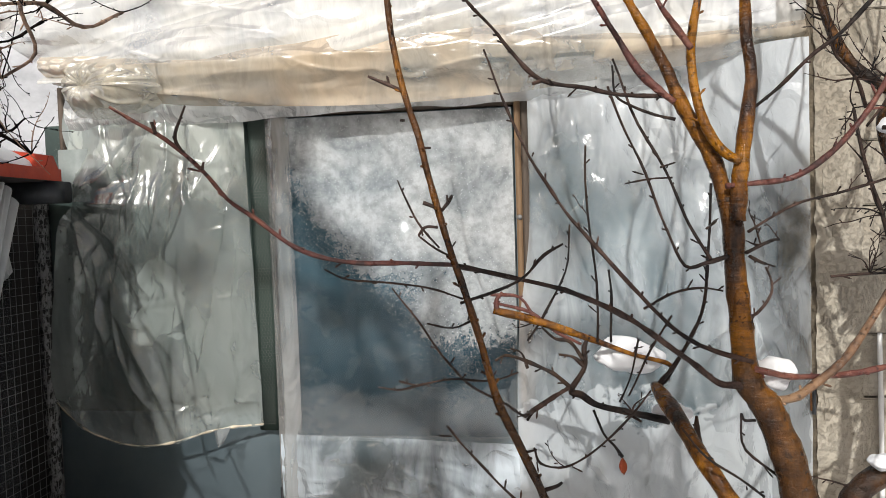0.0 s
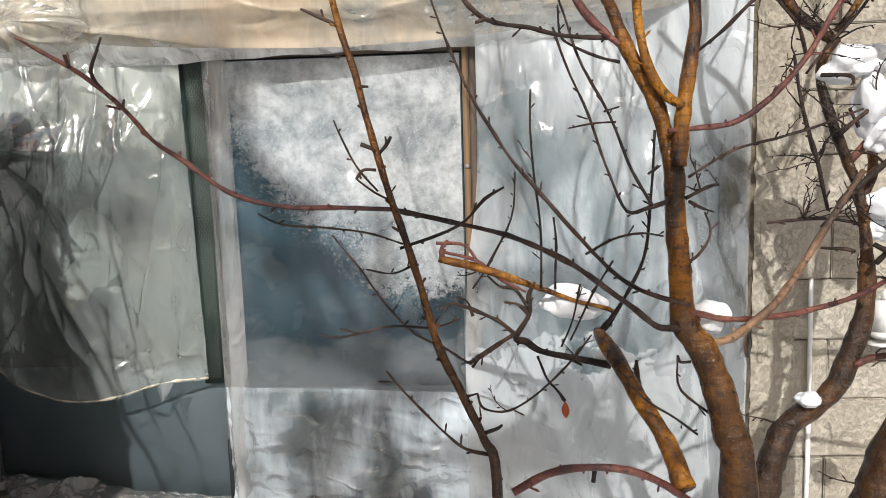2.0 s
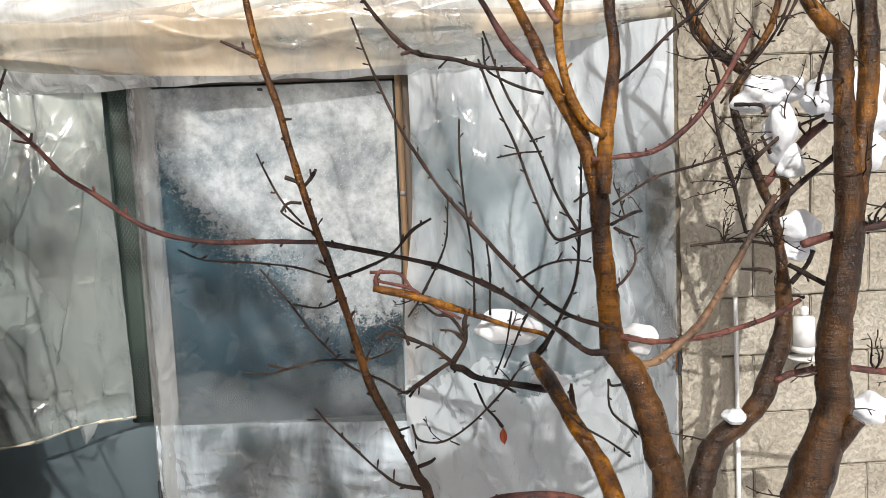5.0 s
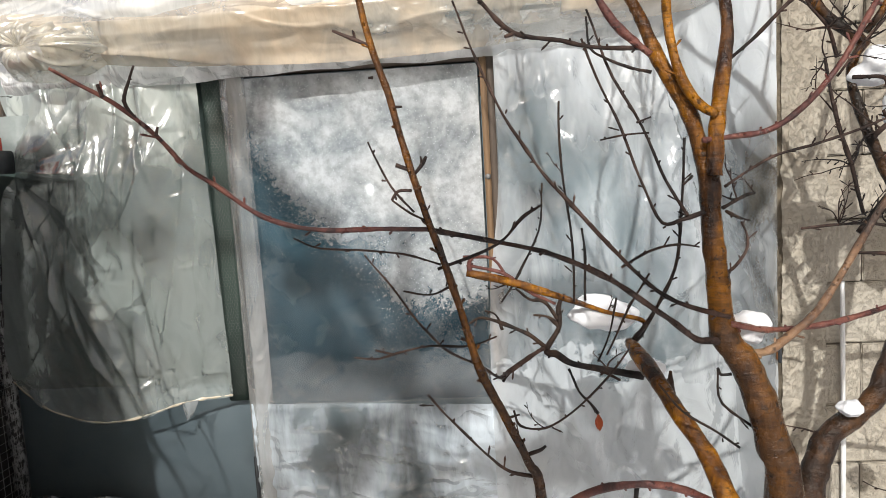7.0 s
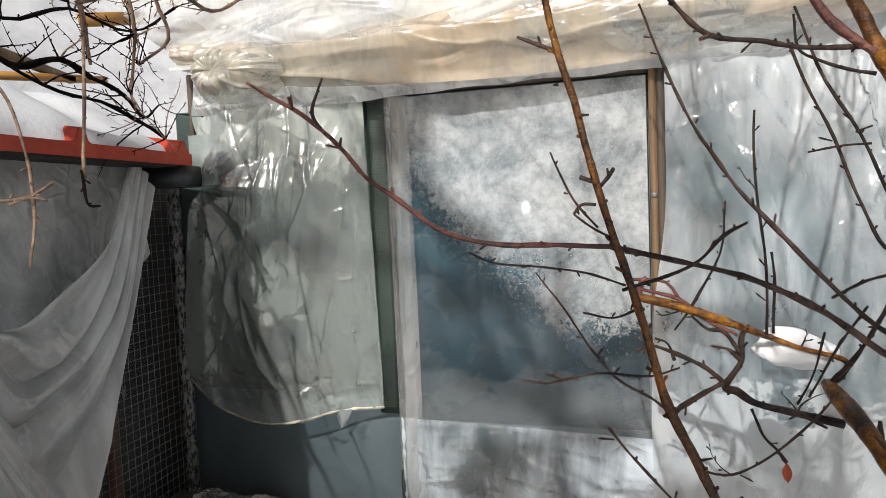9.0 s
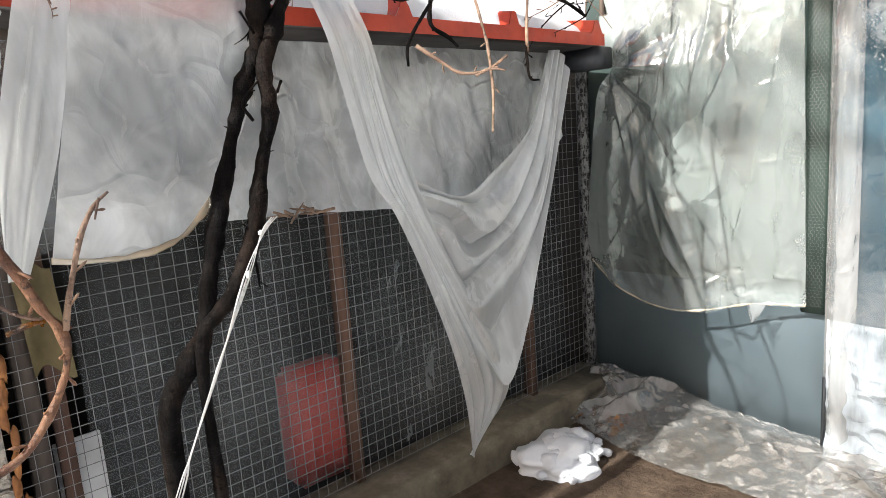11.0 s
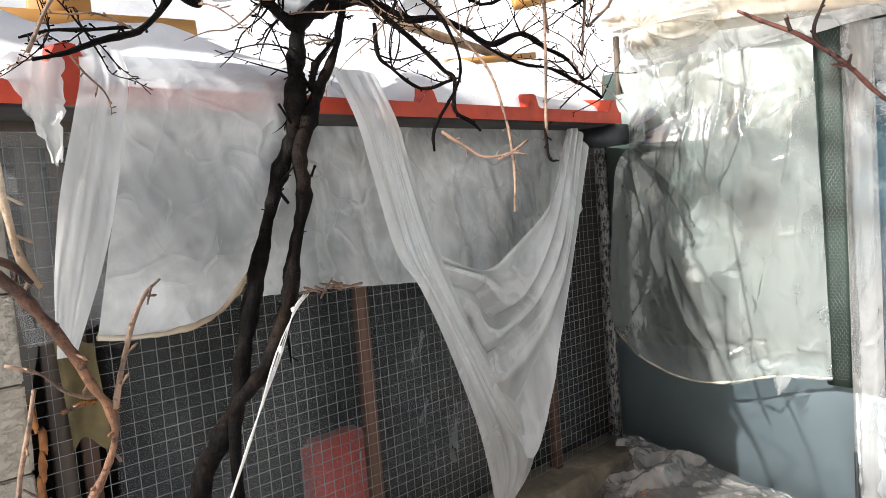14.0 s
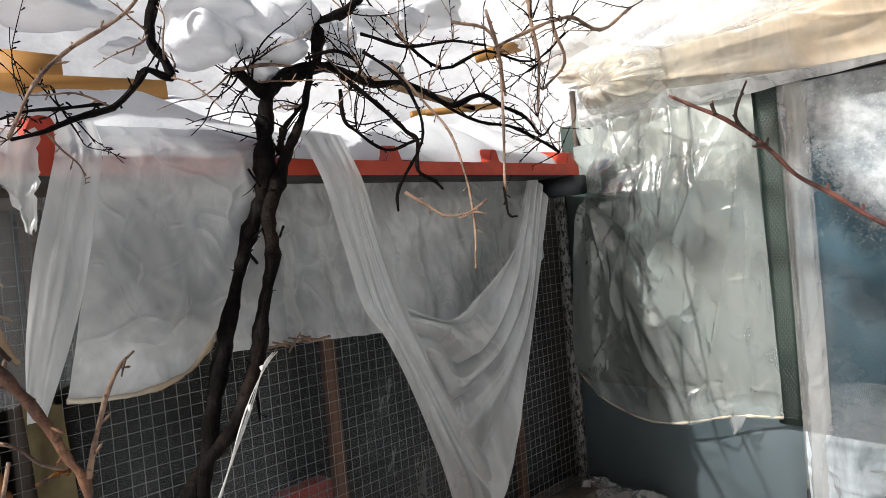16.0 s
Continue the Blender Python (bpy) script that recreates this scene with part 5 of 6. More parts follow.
TREE_B.append(("trunk", "bark_old", [(1.4, 2.4, 0.677, 0.048), (1.43, 2.42, 0.825, 0.045), (1.46, 2.44, 0.921, 0.043), (1.52, 2.47, 1.02, 0.039), (1.62, 2.49, 1.08, 0.036), (1.7, 2.51, 1.15, 0.036), (1.76, 2.54, 1.25, 0.035), (1.81, 2.56, 1.37, 0.031), (1.83, 2.58, 1.5, 0.027), (1.83, 2.6, 1.66, 0.019), (1.82, 2.63, 1.81, 0.018), (1.79, 2.65, 1.91, 0.018), (1.74, 2.67, 2.06, 0.018), (1.7, 2.69, 2.22, 0.016), (1.73, 2.72, 2.3, 0.016), (1.78, 2.74, 2.36, 0.017)]))
TREE_B.append(("limb", "bark_old", [(1.78, 2.74, 2.35, 0.017), (1.68, 2.74, 2.42, 0.018), (1.6, 2.75, 2.52, 0.018), (1.55, 2.75, 2.63, 0.016), (1.52, 2.75, 2.74, 0.016)]))
TREE_B.append(("limb", "bark_old", [(1.78, 2.74, 2.39, 0.013), (1.84, 2.74, 2.47, 0.013), (1.89, 2.75, 2.56, 0.013), (1.93, 2.75, 2.71, 0.014)]))
TREE_B.append(("limb", "bark_red", [(1.82, 2.7, 1.92, 0.016), (1.9, 2.7, 2.01, 0.016), (1.99, 2.7, 2.1, 0.017), (2.06, 2.7, 2.15, 0.015)]))
TREE_B.append(("limb", "bark_old", [(1.85, 2.68, 1.76, 0.016), (1.91, 2.71, 1.87, 0.018), (1.93, 2.75, 1.96, 0.019)]))
TREE_B.append(("branch", "bark_red", [(1.75, 2.5, 1.22, 0.014), (1.83, 2.5, 1.25, 0.012), (1.98, 2.5, 1.26, 0.013), (2.12, 2.5, 1.24, 0.013), (2.27, 2.5, 1.22, 0.011)]))
TREE_B.append(("trunk", "bark_old", [(1.69, 2.3, 0.718, 0.076), (1.74, 2.31, 0.866, 0.071), (1.79, 2.31, 1.02, 0.065), (1.85, 2.32, 1.17, 0.057), (1.85, 2.33, 1.32, 0.052), (1.87, 2.34, 1.48, 0.05), (1.91, 2.35, 1.68, 0.048), (1.92, 2.35, 1.87, 0.042), (1.91, 2.36, 2.05, 0.035), (1.91, 2.37, 2.24, 0.031), (1.91, 2.38, 2.38, 0.029), (1.85, 2.38, 2.45, 0.027), (1.8, 2.39, 2.52, 0.02), (1.78, 2.4, 2.6, 0.018)]))
TREE_B.append(("limb", "bark_old", [(1.92, 2.35, 1.77, 0.038), (1.95, 2.36, 1.92, 0.035), (1.98, 2.38, 2.07, 0.031), (2.01, 2.39, 2.29, 0.032), (2, 2.4, 2.59, 0.031)]))
TREE_B.append(("limb", "bark_old", [(1.83, 2.3, 1.02, 0.02), (1.85, 2.27, 1.09, 0.025), (1.88, 2.25, 1.16, 0.027)]))
TREE_B.append(("branch", "bark_red", [(1.79, 2.4, 1.72, 0.015), (1.91, 2.4, 1.75, 0.015), (2.04, 2.4, 1.77, 0.015), (2.18, 2.4, 1.78, 0.014)]))
TREE_B.append(("twig", "twig_dark", [(1.8, 2.5, 1.64, 0.01), (1.84, 2.48, 1.61, 0.01), (1.9, 2.45, 1.57, 0.0085)]))
TREE_B.append(("twig", "twig_dark", [(1.81, 2.5, 1.57, 0.0085), (1.85, 2.48, 1.63, 0.0085), (1.86, 2.45, 1.69, 0.0068)]))
TREE_B.append(("twig", "twig", [(1.74, 2.62, 2.01, 0.0069), (1.76, 2.61, 2.04, 0.0087), (1.87, 2.61, 2.12, 0.0071), (1.99, 2.6, 2.17, 0.0054)]))
TREE_B.append(("twig", "twig", [(1.67, 2.62, 2.22, 0.0069), (1.76, 2.61, 2.21, 0.007), (1.77, 2.6, 2.18, 0.0052)]))
TREE_B.append(("twig", "twig", [(1.8, 2.62, 2.04, 0.007), (1.76, 2.6, 2.1, 0.0052)]))
TREE_B.append(("twig", "twig", [(1.83, 2.62, 2.46, 0.0054), (1.86, 2.61, 2.52, 0.0054), (1.9, 2.6, 2.6, 0.0055)]))
TREE_B.append(("twig", "twig", [(1.5, 2.62, 1.71, 0.005), (1.62, 2.61, 1.72, 0.0051), (1.72, 2.61, 1.72, 0.0052), (1.82, 2.6, 1.7, 0.0053)]))
TREE_B.append(("twig", "twig", [(1.62, 2.62, 2.29, 0.0069), (1.58, 2.61, 2.39, 0.0051), (1.52, 2.61, 2.47, 0.0051), (1.49, 2.6, 2.55, 0.0051)]))
TREE_B.append(("twig", "twig", [(1.71, 2.62, 1.75, 0.0069), (1.66, 2.61, 1.92, 0.0068), (1.61, 2.61, 2.1, 0.0068), (1.57, 2.6, 2.29, 0.0059)]))
TREE_B.append(("twig", "twig", [(1.69, 2.62, 1.69, 0.0086), (1.79, 2.62, 1.81, 0.011), (1.89, 2.61, 1.91, 0.011), (1.99, 2.6, 1.99, 0.011), (2.16, 2.6, 2.11, 0.011)]))
TREE_B.append(("twig", "twig", [(1.98, 2.62, 2.26, 0.0073), (1.99, 2.61, 2.34, 0.0055), (2.02, 2.6, 2.46, 0.0055)]))
TREE_B.append(("twig", "twig", [(1.69, 2.62, 1.62, 0.0052), (1.77, 2.61, 1.61, 0.007), (1.8, 2.6, 1.6, 0.0053)]))
TREE_B.append(("twig", "twig", [(1.83, 2.62, 1.47, 0.0054), (1.88, 2.61, 1.51, 0.0054), (1.92, 2.6, 1.5, 0.0054)]))
TREE_B.append(("twig", "twig", [(1.62, 2.62, 2.23, 0.0051), (1.7, 2.61, 2.33, 0.0052), (1.82, 2.61, 2.48, 0.0054), (1.88, 2.6, 2.62, 0.0055)]))
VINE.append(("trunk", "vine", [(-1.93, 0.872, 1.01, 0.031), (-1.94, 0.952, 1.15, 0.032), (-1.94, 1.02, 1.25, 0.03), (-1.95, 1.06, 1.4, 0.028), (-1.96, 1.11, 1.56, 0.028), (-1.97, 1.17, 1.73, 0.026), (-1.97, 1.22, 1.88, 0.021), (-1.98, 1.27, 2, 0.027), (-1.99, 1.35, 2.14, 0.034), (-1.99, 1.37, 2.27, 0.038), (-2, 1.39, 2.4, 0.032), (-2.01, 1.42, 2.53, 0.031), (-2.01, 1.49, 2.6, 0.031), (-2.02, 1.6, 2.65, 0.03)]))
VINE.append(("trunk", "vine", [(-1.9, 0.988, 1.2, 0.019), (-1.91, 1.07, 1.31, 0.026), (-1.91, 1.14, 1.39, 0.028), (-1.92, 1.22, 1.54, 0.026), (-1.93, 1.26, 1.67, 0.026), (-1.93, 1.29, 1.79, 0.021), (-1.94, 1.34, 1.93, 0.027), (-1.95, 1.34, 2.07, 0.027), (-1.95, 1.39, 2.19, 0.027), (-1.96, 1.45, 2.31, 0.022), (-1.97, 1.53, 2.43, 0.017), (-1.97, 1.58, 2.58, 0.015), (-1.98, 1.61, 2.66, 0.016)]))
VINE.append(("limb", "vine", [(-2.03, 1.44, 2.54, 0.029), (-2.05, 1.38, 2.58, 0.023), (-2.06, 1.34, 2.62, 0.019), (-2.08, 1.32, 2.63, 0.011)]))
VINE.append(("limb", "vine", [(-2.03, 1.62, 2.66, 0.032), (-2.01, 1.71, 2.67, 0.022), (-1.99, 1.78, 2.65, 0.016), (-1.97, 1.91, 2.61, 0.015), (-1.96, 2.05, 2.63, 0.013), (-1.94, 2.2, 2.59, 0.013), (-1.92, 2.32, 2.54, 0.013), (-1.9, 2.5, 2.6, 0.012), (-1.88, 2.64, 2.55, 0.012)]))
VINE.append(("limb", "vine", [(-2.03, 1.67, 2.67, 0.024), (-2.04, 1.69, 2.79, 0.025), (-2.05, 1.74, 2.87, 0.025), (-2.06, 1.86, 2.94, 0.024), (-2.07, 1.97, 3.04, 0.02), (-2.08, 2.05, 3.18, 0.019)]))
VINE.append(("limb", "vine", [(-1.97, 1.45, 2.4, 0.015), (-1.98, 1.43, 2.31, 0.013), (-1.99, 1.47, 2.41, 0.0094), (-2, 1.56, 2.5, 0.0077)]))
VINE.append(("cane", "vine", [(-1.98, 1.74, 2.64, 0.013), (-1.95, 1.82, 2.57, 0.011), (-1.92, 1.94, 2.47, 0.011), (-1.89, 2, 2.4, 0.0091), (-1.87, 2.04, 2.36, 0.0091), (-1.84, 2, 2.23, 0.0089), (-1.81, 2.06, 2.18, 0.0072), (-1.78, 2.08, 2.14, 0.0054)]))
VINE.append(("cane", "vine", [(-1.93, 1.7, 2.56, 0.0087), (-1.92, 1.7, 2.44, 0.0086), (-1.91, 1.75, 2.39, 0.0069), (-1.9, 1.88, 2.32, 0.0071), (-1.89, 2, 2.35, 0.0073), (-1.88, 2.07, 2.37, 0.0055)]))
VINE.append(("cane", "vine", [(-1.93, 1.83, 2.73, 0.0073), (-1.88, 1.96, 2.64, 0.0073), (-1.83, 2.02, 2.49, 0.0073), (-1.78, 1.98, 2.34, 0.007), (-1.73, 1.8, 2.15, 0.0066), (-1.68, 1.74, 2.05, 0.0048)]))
VINE.append(("cane", "vine_tan", [(-1.9, 1.95, 2.69, 0.0055), (-1.81, 2.07, 2.49, 0.0055), (-1.72, 2.1, 2.36, 0.0062), (-1.63, 2.07, 2.18, 0.006), (-1.54, 2, 1.97, 0.0057), (-1.45, 1.89, 1.81, 0.0039)]))
VINE.append(("cane", "vine_tan", [(-1.7, 2.36, 2.92, 0.0079), (-1.67, 2.39, 2.71, 0.0078), (-1.63, 2.33, 2.4, 0.0074), (-1.6, 2.27, 2.1, 0.0054)]))
VINE.append(("cane", "vine_tan", [(-1.8, 2.25, 2.88, 0.0078), (-1.75, 2.45, 2.84, 0.0081), (-1.7, 2.45, 2.55, 0.0069)]))
VINE.append(("cane", "vine_tan", [(-1.6, 2.54, 3.07, 0.01), (-1.6, 2.55, 2.87, 0.01), (-1.6, 2.59, 2.69, 0.0081), (-1.6, 2.54, 2.44, 0.0059)]))
VINE.append(("cane", "vine_tan", [(-1.6, 2.3, 2.73, 0.0075), (-1.57, 2.56, 2.84, 0.008), (-1.55, 2.8, 2.92, 0.0086), (-1.52, 3, 2.88, 0.0089), (-1.5, 3.27, 3.03, 0.0072)]))
VINE.append(("cane", "vine_tan", [(-1.7, 1.8, 2.12, 0.0065), (-1.65, 1.87, 2.06, 0.0065), (-1.6, 1.91, 2.02, 0.0065), (-1.55, 1.99, 2.03, 0.0049), (-1.5, 2.04, 2.07, 0.0049)]))
VINE.append(("cane", "vine_tan", [(-1.5, 1.88, 2, 0.0047), (-1.48, 1.94, 2.02, 0.0047), (-1.45, 1.97, 2.01, 0.0048)]))
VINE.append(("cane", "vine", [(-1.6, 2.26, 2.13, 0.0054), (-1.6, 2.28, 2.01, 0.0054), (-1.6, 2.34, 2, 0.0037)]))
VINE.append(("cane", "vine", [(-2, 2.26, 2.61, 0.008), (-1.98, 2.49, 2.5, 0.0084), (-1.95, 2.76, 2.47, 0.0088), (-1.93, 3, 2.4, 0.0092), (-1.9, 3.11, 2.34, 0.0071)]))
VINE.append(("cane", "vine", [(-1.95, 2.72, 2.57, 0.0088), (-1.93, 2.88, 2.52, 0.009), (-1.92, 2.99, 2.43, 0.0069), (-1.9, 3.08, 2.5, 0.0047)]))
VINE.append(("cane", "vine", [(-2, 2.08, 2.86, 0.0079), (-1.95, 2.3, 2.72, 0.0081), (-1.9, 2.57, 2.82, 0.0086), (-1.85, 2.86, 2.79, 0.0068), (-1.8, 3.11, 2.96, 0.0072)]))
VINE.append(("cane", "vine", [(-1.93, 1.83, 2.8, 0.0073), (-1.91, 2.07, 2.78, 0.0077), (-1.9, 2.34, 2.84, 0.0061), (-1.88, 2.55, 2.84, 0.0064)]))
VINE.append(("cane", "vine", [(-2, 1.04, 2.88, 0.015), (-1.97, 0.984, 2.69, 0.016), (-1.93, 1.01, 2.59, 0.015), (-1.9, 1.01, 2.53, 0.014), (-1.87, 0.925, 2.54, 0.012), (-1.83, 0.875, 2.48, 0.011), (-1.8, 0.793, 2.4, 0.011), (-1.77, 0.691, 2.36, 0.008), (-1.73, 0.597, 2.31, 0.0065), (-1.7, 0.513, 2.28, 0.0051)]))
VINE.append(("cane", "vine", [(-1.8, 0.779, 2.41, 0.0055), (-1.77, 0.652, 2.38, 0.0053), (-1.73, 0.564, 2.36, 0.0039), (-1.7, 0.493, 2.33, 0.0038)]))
VINE.append(("cane", "vine_tan", [(-1.5, 0.468, 2.25, 0.0045), (-1.52, 0.535, 2.38, 0.0047), (-1.55, 0.634, 2.49, 0.0049), (-1.57, 0.771, 2.6, 0.0051), (-1.6, 0.845, 2.69, 0.004)]))
VINE.append(("cane", "vine_tan", [(-2, 1.28, 2.61, 0.0066), (-2, 1.44, 2.65, 0.0068), (-2, 1.64, 2.65, 0.0053)]))
VINE.append(("cane", "vine", [(-1.93, 1.55, 2.67, 0.0068), (-1.91, 1.7, 2.71, 0.007), (-1.9, 1.79, 2.65, 0.0071), (-1.88, 1.71, 2.55, 0.0052)]))
VINE.append(("cane", "vine_tan", [(-1.6, 2.71, 3.08, 0.0086), (-1.6, 2.72, 2.87, 0.0084), (-1.6, 2.79, 2.72, 0.0064), (-1.6, 2.6, 2.57, 0.006)]))
VINE.append(("twig", "vine", [(-1.95, 1.28, 1.9, 0.0047), (-1.95, 1.25, 1.96, 0.0047), (-1.95, 1.33, 2.04, 0.0047)]))
VINE.append(("twig", "vine", [(-1.95, 1.4, 2.03, 0.0048), (-1.93, 1.37, 1.99, 0.0047)]))
VINE.append(("twig", "vine", [(-1.92, 1.19, 1.54, 0.0046), (-1.91, 1.21, 1.44, 0.0047), (-1.9, 1.21, 1.36, 0.0039)]))
VINE.append(("twig", "vine", [(-1.93, 1.27, 2.24, 0.0047), (-1.95, 1.32, 2.18, 0.0048)]))
CANE.append(("stem", "vine_red", [(-1.35, 0.295, 1.86, 0.012), (-1.35, 0.335, 1.81, 0.013), (-1.36, 0.38, 1.76, 0.013), (-1.36, 0.417, 1.7, 0.012), (-1.37, 0.459, 1.62, 0.011), (-1.37, 0.492, 1.54, 0.01), (-1.38, 0.522, 1.48, 0.011), (-1.38, 0.517, 1.41, 0.0086), (-1.39, 0.482, 1.33, 0.0087), (-1.39, 0.424, 1.26, 0.0088), (-1.4, 0.349, 1.22, 0.011), (-1.4, 0.3, 1.16, 0.012)]))
CANE.append(("cane", "vine_tan", [(-1.37, 0.529, 1.49, 0.0065), (-1.36, 0.549, 1.58, 0.0055), (-1.35, 0.57, 1.66, 0.0055), (-1.34, 0.603, 1.72, 0.0045), (-1.33, 0.634, 1.75, 0.0027)]))
CANE.append(("cane", "vine_pale", [(-1.38, 0.361, 2.09, 0.0076), (-1.38, 0.373, 2.01, 0.0075), (-1.38, 0.379, 1.92, 0.0075), (-1.38, 0.393, 1.82, 0.0075), (-1.38, 0.423, 1.76, 0.0061)]))
CANE.append(("cane", "vine_red", [(-1.38, 0.341, 1.83, 0.0074), (-1.38, 0.377, 1.81, 0.0068), (-1.38, 0.41, 1.77, 0.0061)]))
CANE.append(("twig", "vine_tan", [(-1.4, 0.348, 1.62, 0.0037), (-1.4, 0.407, 1.59, 0.0037), (-1.4, 0.449, 1.54, 0.0037), (-1.4, 0.501, 1.51, 0.0038)]))
CANE.append(("twig", "bark_amber", [(-1.4, 0.434, 1.5, 0.0047), (-1.4, 0.475, 1.51, 0.0057), (-1.4, 0.502, 1.51, 0.0057)]))
CANE.append(("cane", "vine", [(-1.38, 0.255, 1.35, 0.0057), (-1.38, 0.302, 1.32, 0.0057), (-1.38, 0.333, 1.28, 0.0058), (-1.38, 0.342, 1.24, 0.0048)]))
CANE.append(("twig", "vine", [(-1.38, 0.327, 1.29, 0.0038), (-1.38, 0.334, 1.33, 0.0029)]))
CANE.append(("twig", "vine_tan", [(-1.33, 0.616, 1.74, 0.0036), (-1.33, 0.602, 1.7, 0.0018)]))
CANE.append(("cane", "vine_tan", [(-1.45, 0.4, 1.55, 0.0048), (-1.45, 0.364, 1.4, 0.0049), (-1.45, 0.348, 1.31, 0.004)]))


def crown(kind, mat, pts, pick):
    """The limb's way on upwards, and its forks."""
    x, y, z, r = pts[-1]
    way = (Vector(pts[-1][:3]) - Vector(pts[-2][:3])).normalized()
    rows, todo = [], [(Vector((x, y, z)), way, r, 0)]
    while todo:
        at, way, r, level = todo.pop()
        row = [(*at, r)]
        for s in range(5):
            way = (way + Vector((pick.uniform(-0.25, 0.25), pick.uniform(-0.25, 0.25), pick.uniform(0.0, 0.25)))).normalized()
            at, r = at + way * 0.22, r * 0.86
            row.append((*at, r))
            if level < 2 and s in (1, 2, 4):
                todo.append((at, (way + Vector((pick.uniform(-0.9, 0.9), pick.uniform(-0.9, 0.9), 0.1))).normalized(), r * 0.65, level + 1))
        rows.append(("limb" if level == 0 else "twig", mat if level == 0 else "twig", row))
    return rows


def plant(name, label, category, limbs, root):
    ob = thing(name, label, category)
    pick = random.Random(len(limbs))
    more = [row for kind, mat, pts in limbs if category in ("tree", "sapling") and pts[-1][2] > 2.55 and pts[-1][3] > 0.006 for row in crown(kind, mat, pts, pick)]
    for kind, mat, pts in list(limbs) + more:
        big = max(p[3] for p in pts)
        if kind in ("trunk", "stem") and pts[0][2] > 0.05 and pts[0][2] < 1.6:
            a, b = pts[0], pts[1]
            gx, gy = root if root else (a[0], a[1])
            pts = [(gx, gy, -0.05, a[3] * 1.25), (lerp(gx, a[0], 0.5), lerp(gy, a[1], 0.5), a[2] * 0.5, a[3] * 1.1)] + list(pts)
        part(kind, tube(pts, 5 if big > 0.012 else 4, 12 if big > 0.02 else 7, (0.17 if category == "vine" else 0.07) if big > 0.012 else 0.16, 0.0 if big > 0.012 else 0.006, 0.0 if big > 0.016 else 0.05, len(ob.children)), mat, ob)
    return ob


plant("fruit_tree", "bare fruit tree with amber bark and pruned limbs", "tree", TREE_A, (1.3, 2.2))
plant("sapling", "slim bare sapling with dark knobbly stem", "sapling", SAPLING, None)
plant("fruit_tree", "bare fruit tree with thick dark stems and wet amber bark", "tree", TREE_B, None)
plant("grape_vine", "old black twisting grapevine trunk with bare canes", "vine", VINE, None)
plant("grape_cane", "red-brown grape cane with pale peeling shoots", "vine", CANE, None)

# an unseen tall tree, laden with snow, added sunward to dapple the shed
tall = thing("dapple_tree", "unseen tall bare tree with snowy boughs, added to dapple the light", "tree")
part("trunk", tube([(-1.0, -5.4, -0.1, 0.2), (-1.02, -5.35, 1.5, 0.17), (-0.95, -5.2, 3.2, 0.15), (-1.0, -5.0, 4.8, 0.12), (-1.05, -4.9, 6.5, 0.09), (-1.0, -4.85, 8.1, 0.04)], 6, 12, 0.06), "bark", tall)
pick = random.Random(15)
rows, lumps = [], []
todo = []
for k in range(10):
    z = lerp(5.4, 7.8, k / 9)
    a = k * 2.4
    todo.append((Vector((-1.0, -4.95, z)), Vector((math.cos(a), 0.35 * math.sin(a), 0.35)).normalized(), pick.uniform(1.3, 2.2), 0.05, 0))
while todo:
    at, way, length, r, level = todo.pop()
    for s in range(4):
        way = (way + Vector((pick.uniform(-0.3, 0.3), pick.uniform(-0.3, 0.3), pick.uniform(-0.15, 0.25)))).normalized()
        end = at + way * length / 4
        # boughs stop where their shadow is not wanted
        if end.z > 8.2 or end.x > 0.3 or (end.x < -2.0 and end.z < 7.8):
            break
        rows.append((at, end, r))
        if level in (1, 2) and pick.random() < 0.16:
            lumps.append((end, pick.uniform(0.05, 0.15)))
        at, r = end, r * 0.86
        if level < 3:
            todo.append((at, (way + Vector((pick.uniform(-1, 1), pick.uniform(-0.7, 0.7), pick.uniform(-0.4, 0.7)))).normalized(), length * 0.55, r * 0.6, level + 1))
part("boughs", bars(rows), "twig", tall)
bm = bmesh.new()
for at, r in lumps:
    bmesh.ops.create_icosphere(bm, subdivisions=1, radius=1, matrix=Matrix.Translation(at) @ Matrix.Diagonal((r * 1.5, r, r * 0.7, 1)))
part("bough_snow", bm, "snow", tall, "added snow lumps on the boughs that cast rounded shadows")

# fine twigs, grown from the limbs
def spray(owner, limbs, count, seed, mat, size, up=0.3, names="twig"):
    pick = random.Random(seed)
    long = [p for k, m_, p in limbs if len(p) > 3]
    for k in range(count):
        pts = pick.choice(long)
        i = pick.randrange(1, len(pts))
        at = Vector(pts[i][:3])
        way = Vector((pick.uniform(-1, 1), pick.uniform(-0.5, 0.5), pick.uniform(-0.5, 1) + up)).normalized()
        length, row = pick.uniform(0.4, 1.0) * size, []
        r = min(0.0042, pts[i][3] * 0.5)
        for s in range(5):
            row.append((*at, r * (1 - 0.17 * s)))
            way = (way + Vector((pick.uniform(-0.5, 0.5), pick.uniform(-0.3, 0.3), pick.uniform(-0.35, 0.35)))).normalized()
            at = at + way * length / 4
        part(names, tube(row, 3, 5, 0.15, 0.004, 0.035, k), mat, owner)


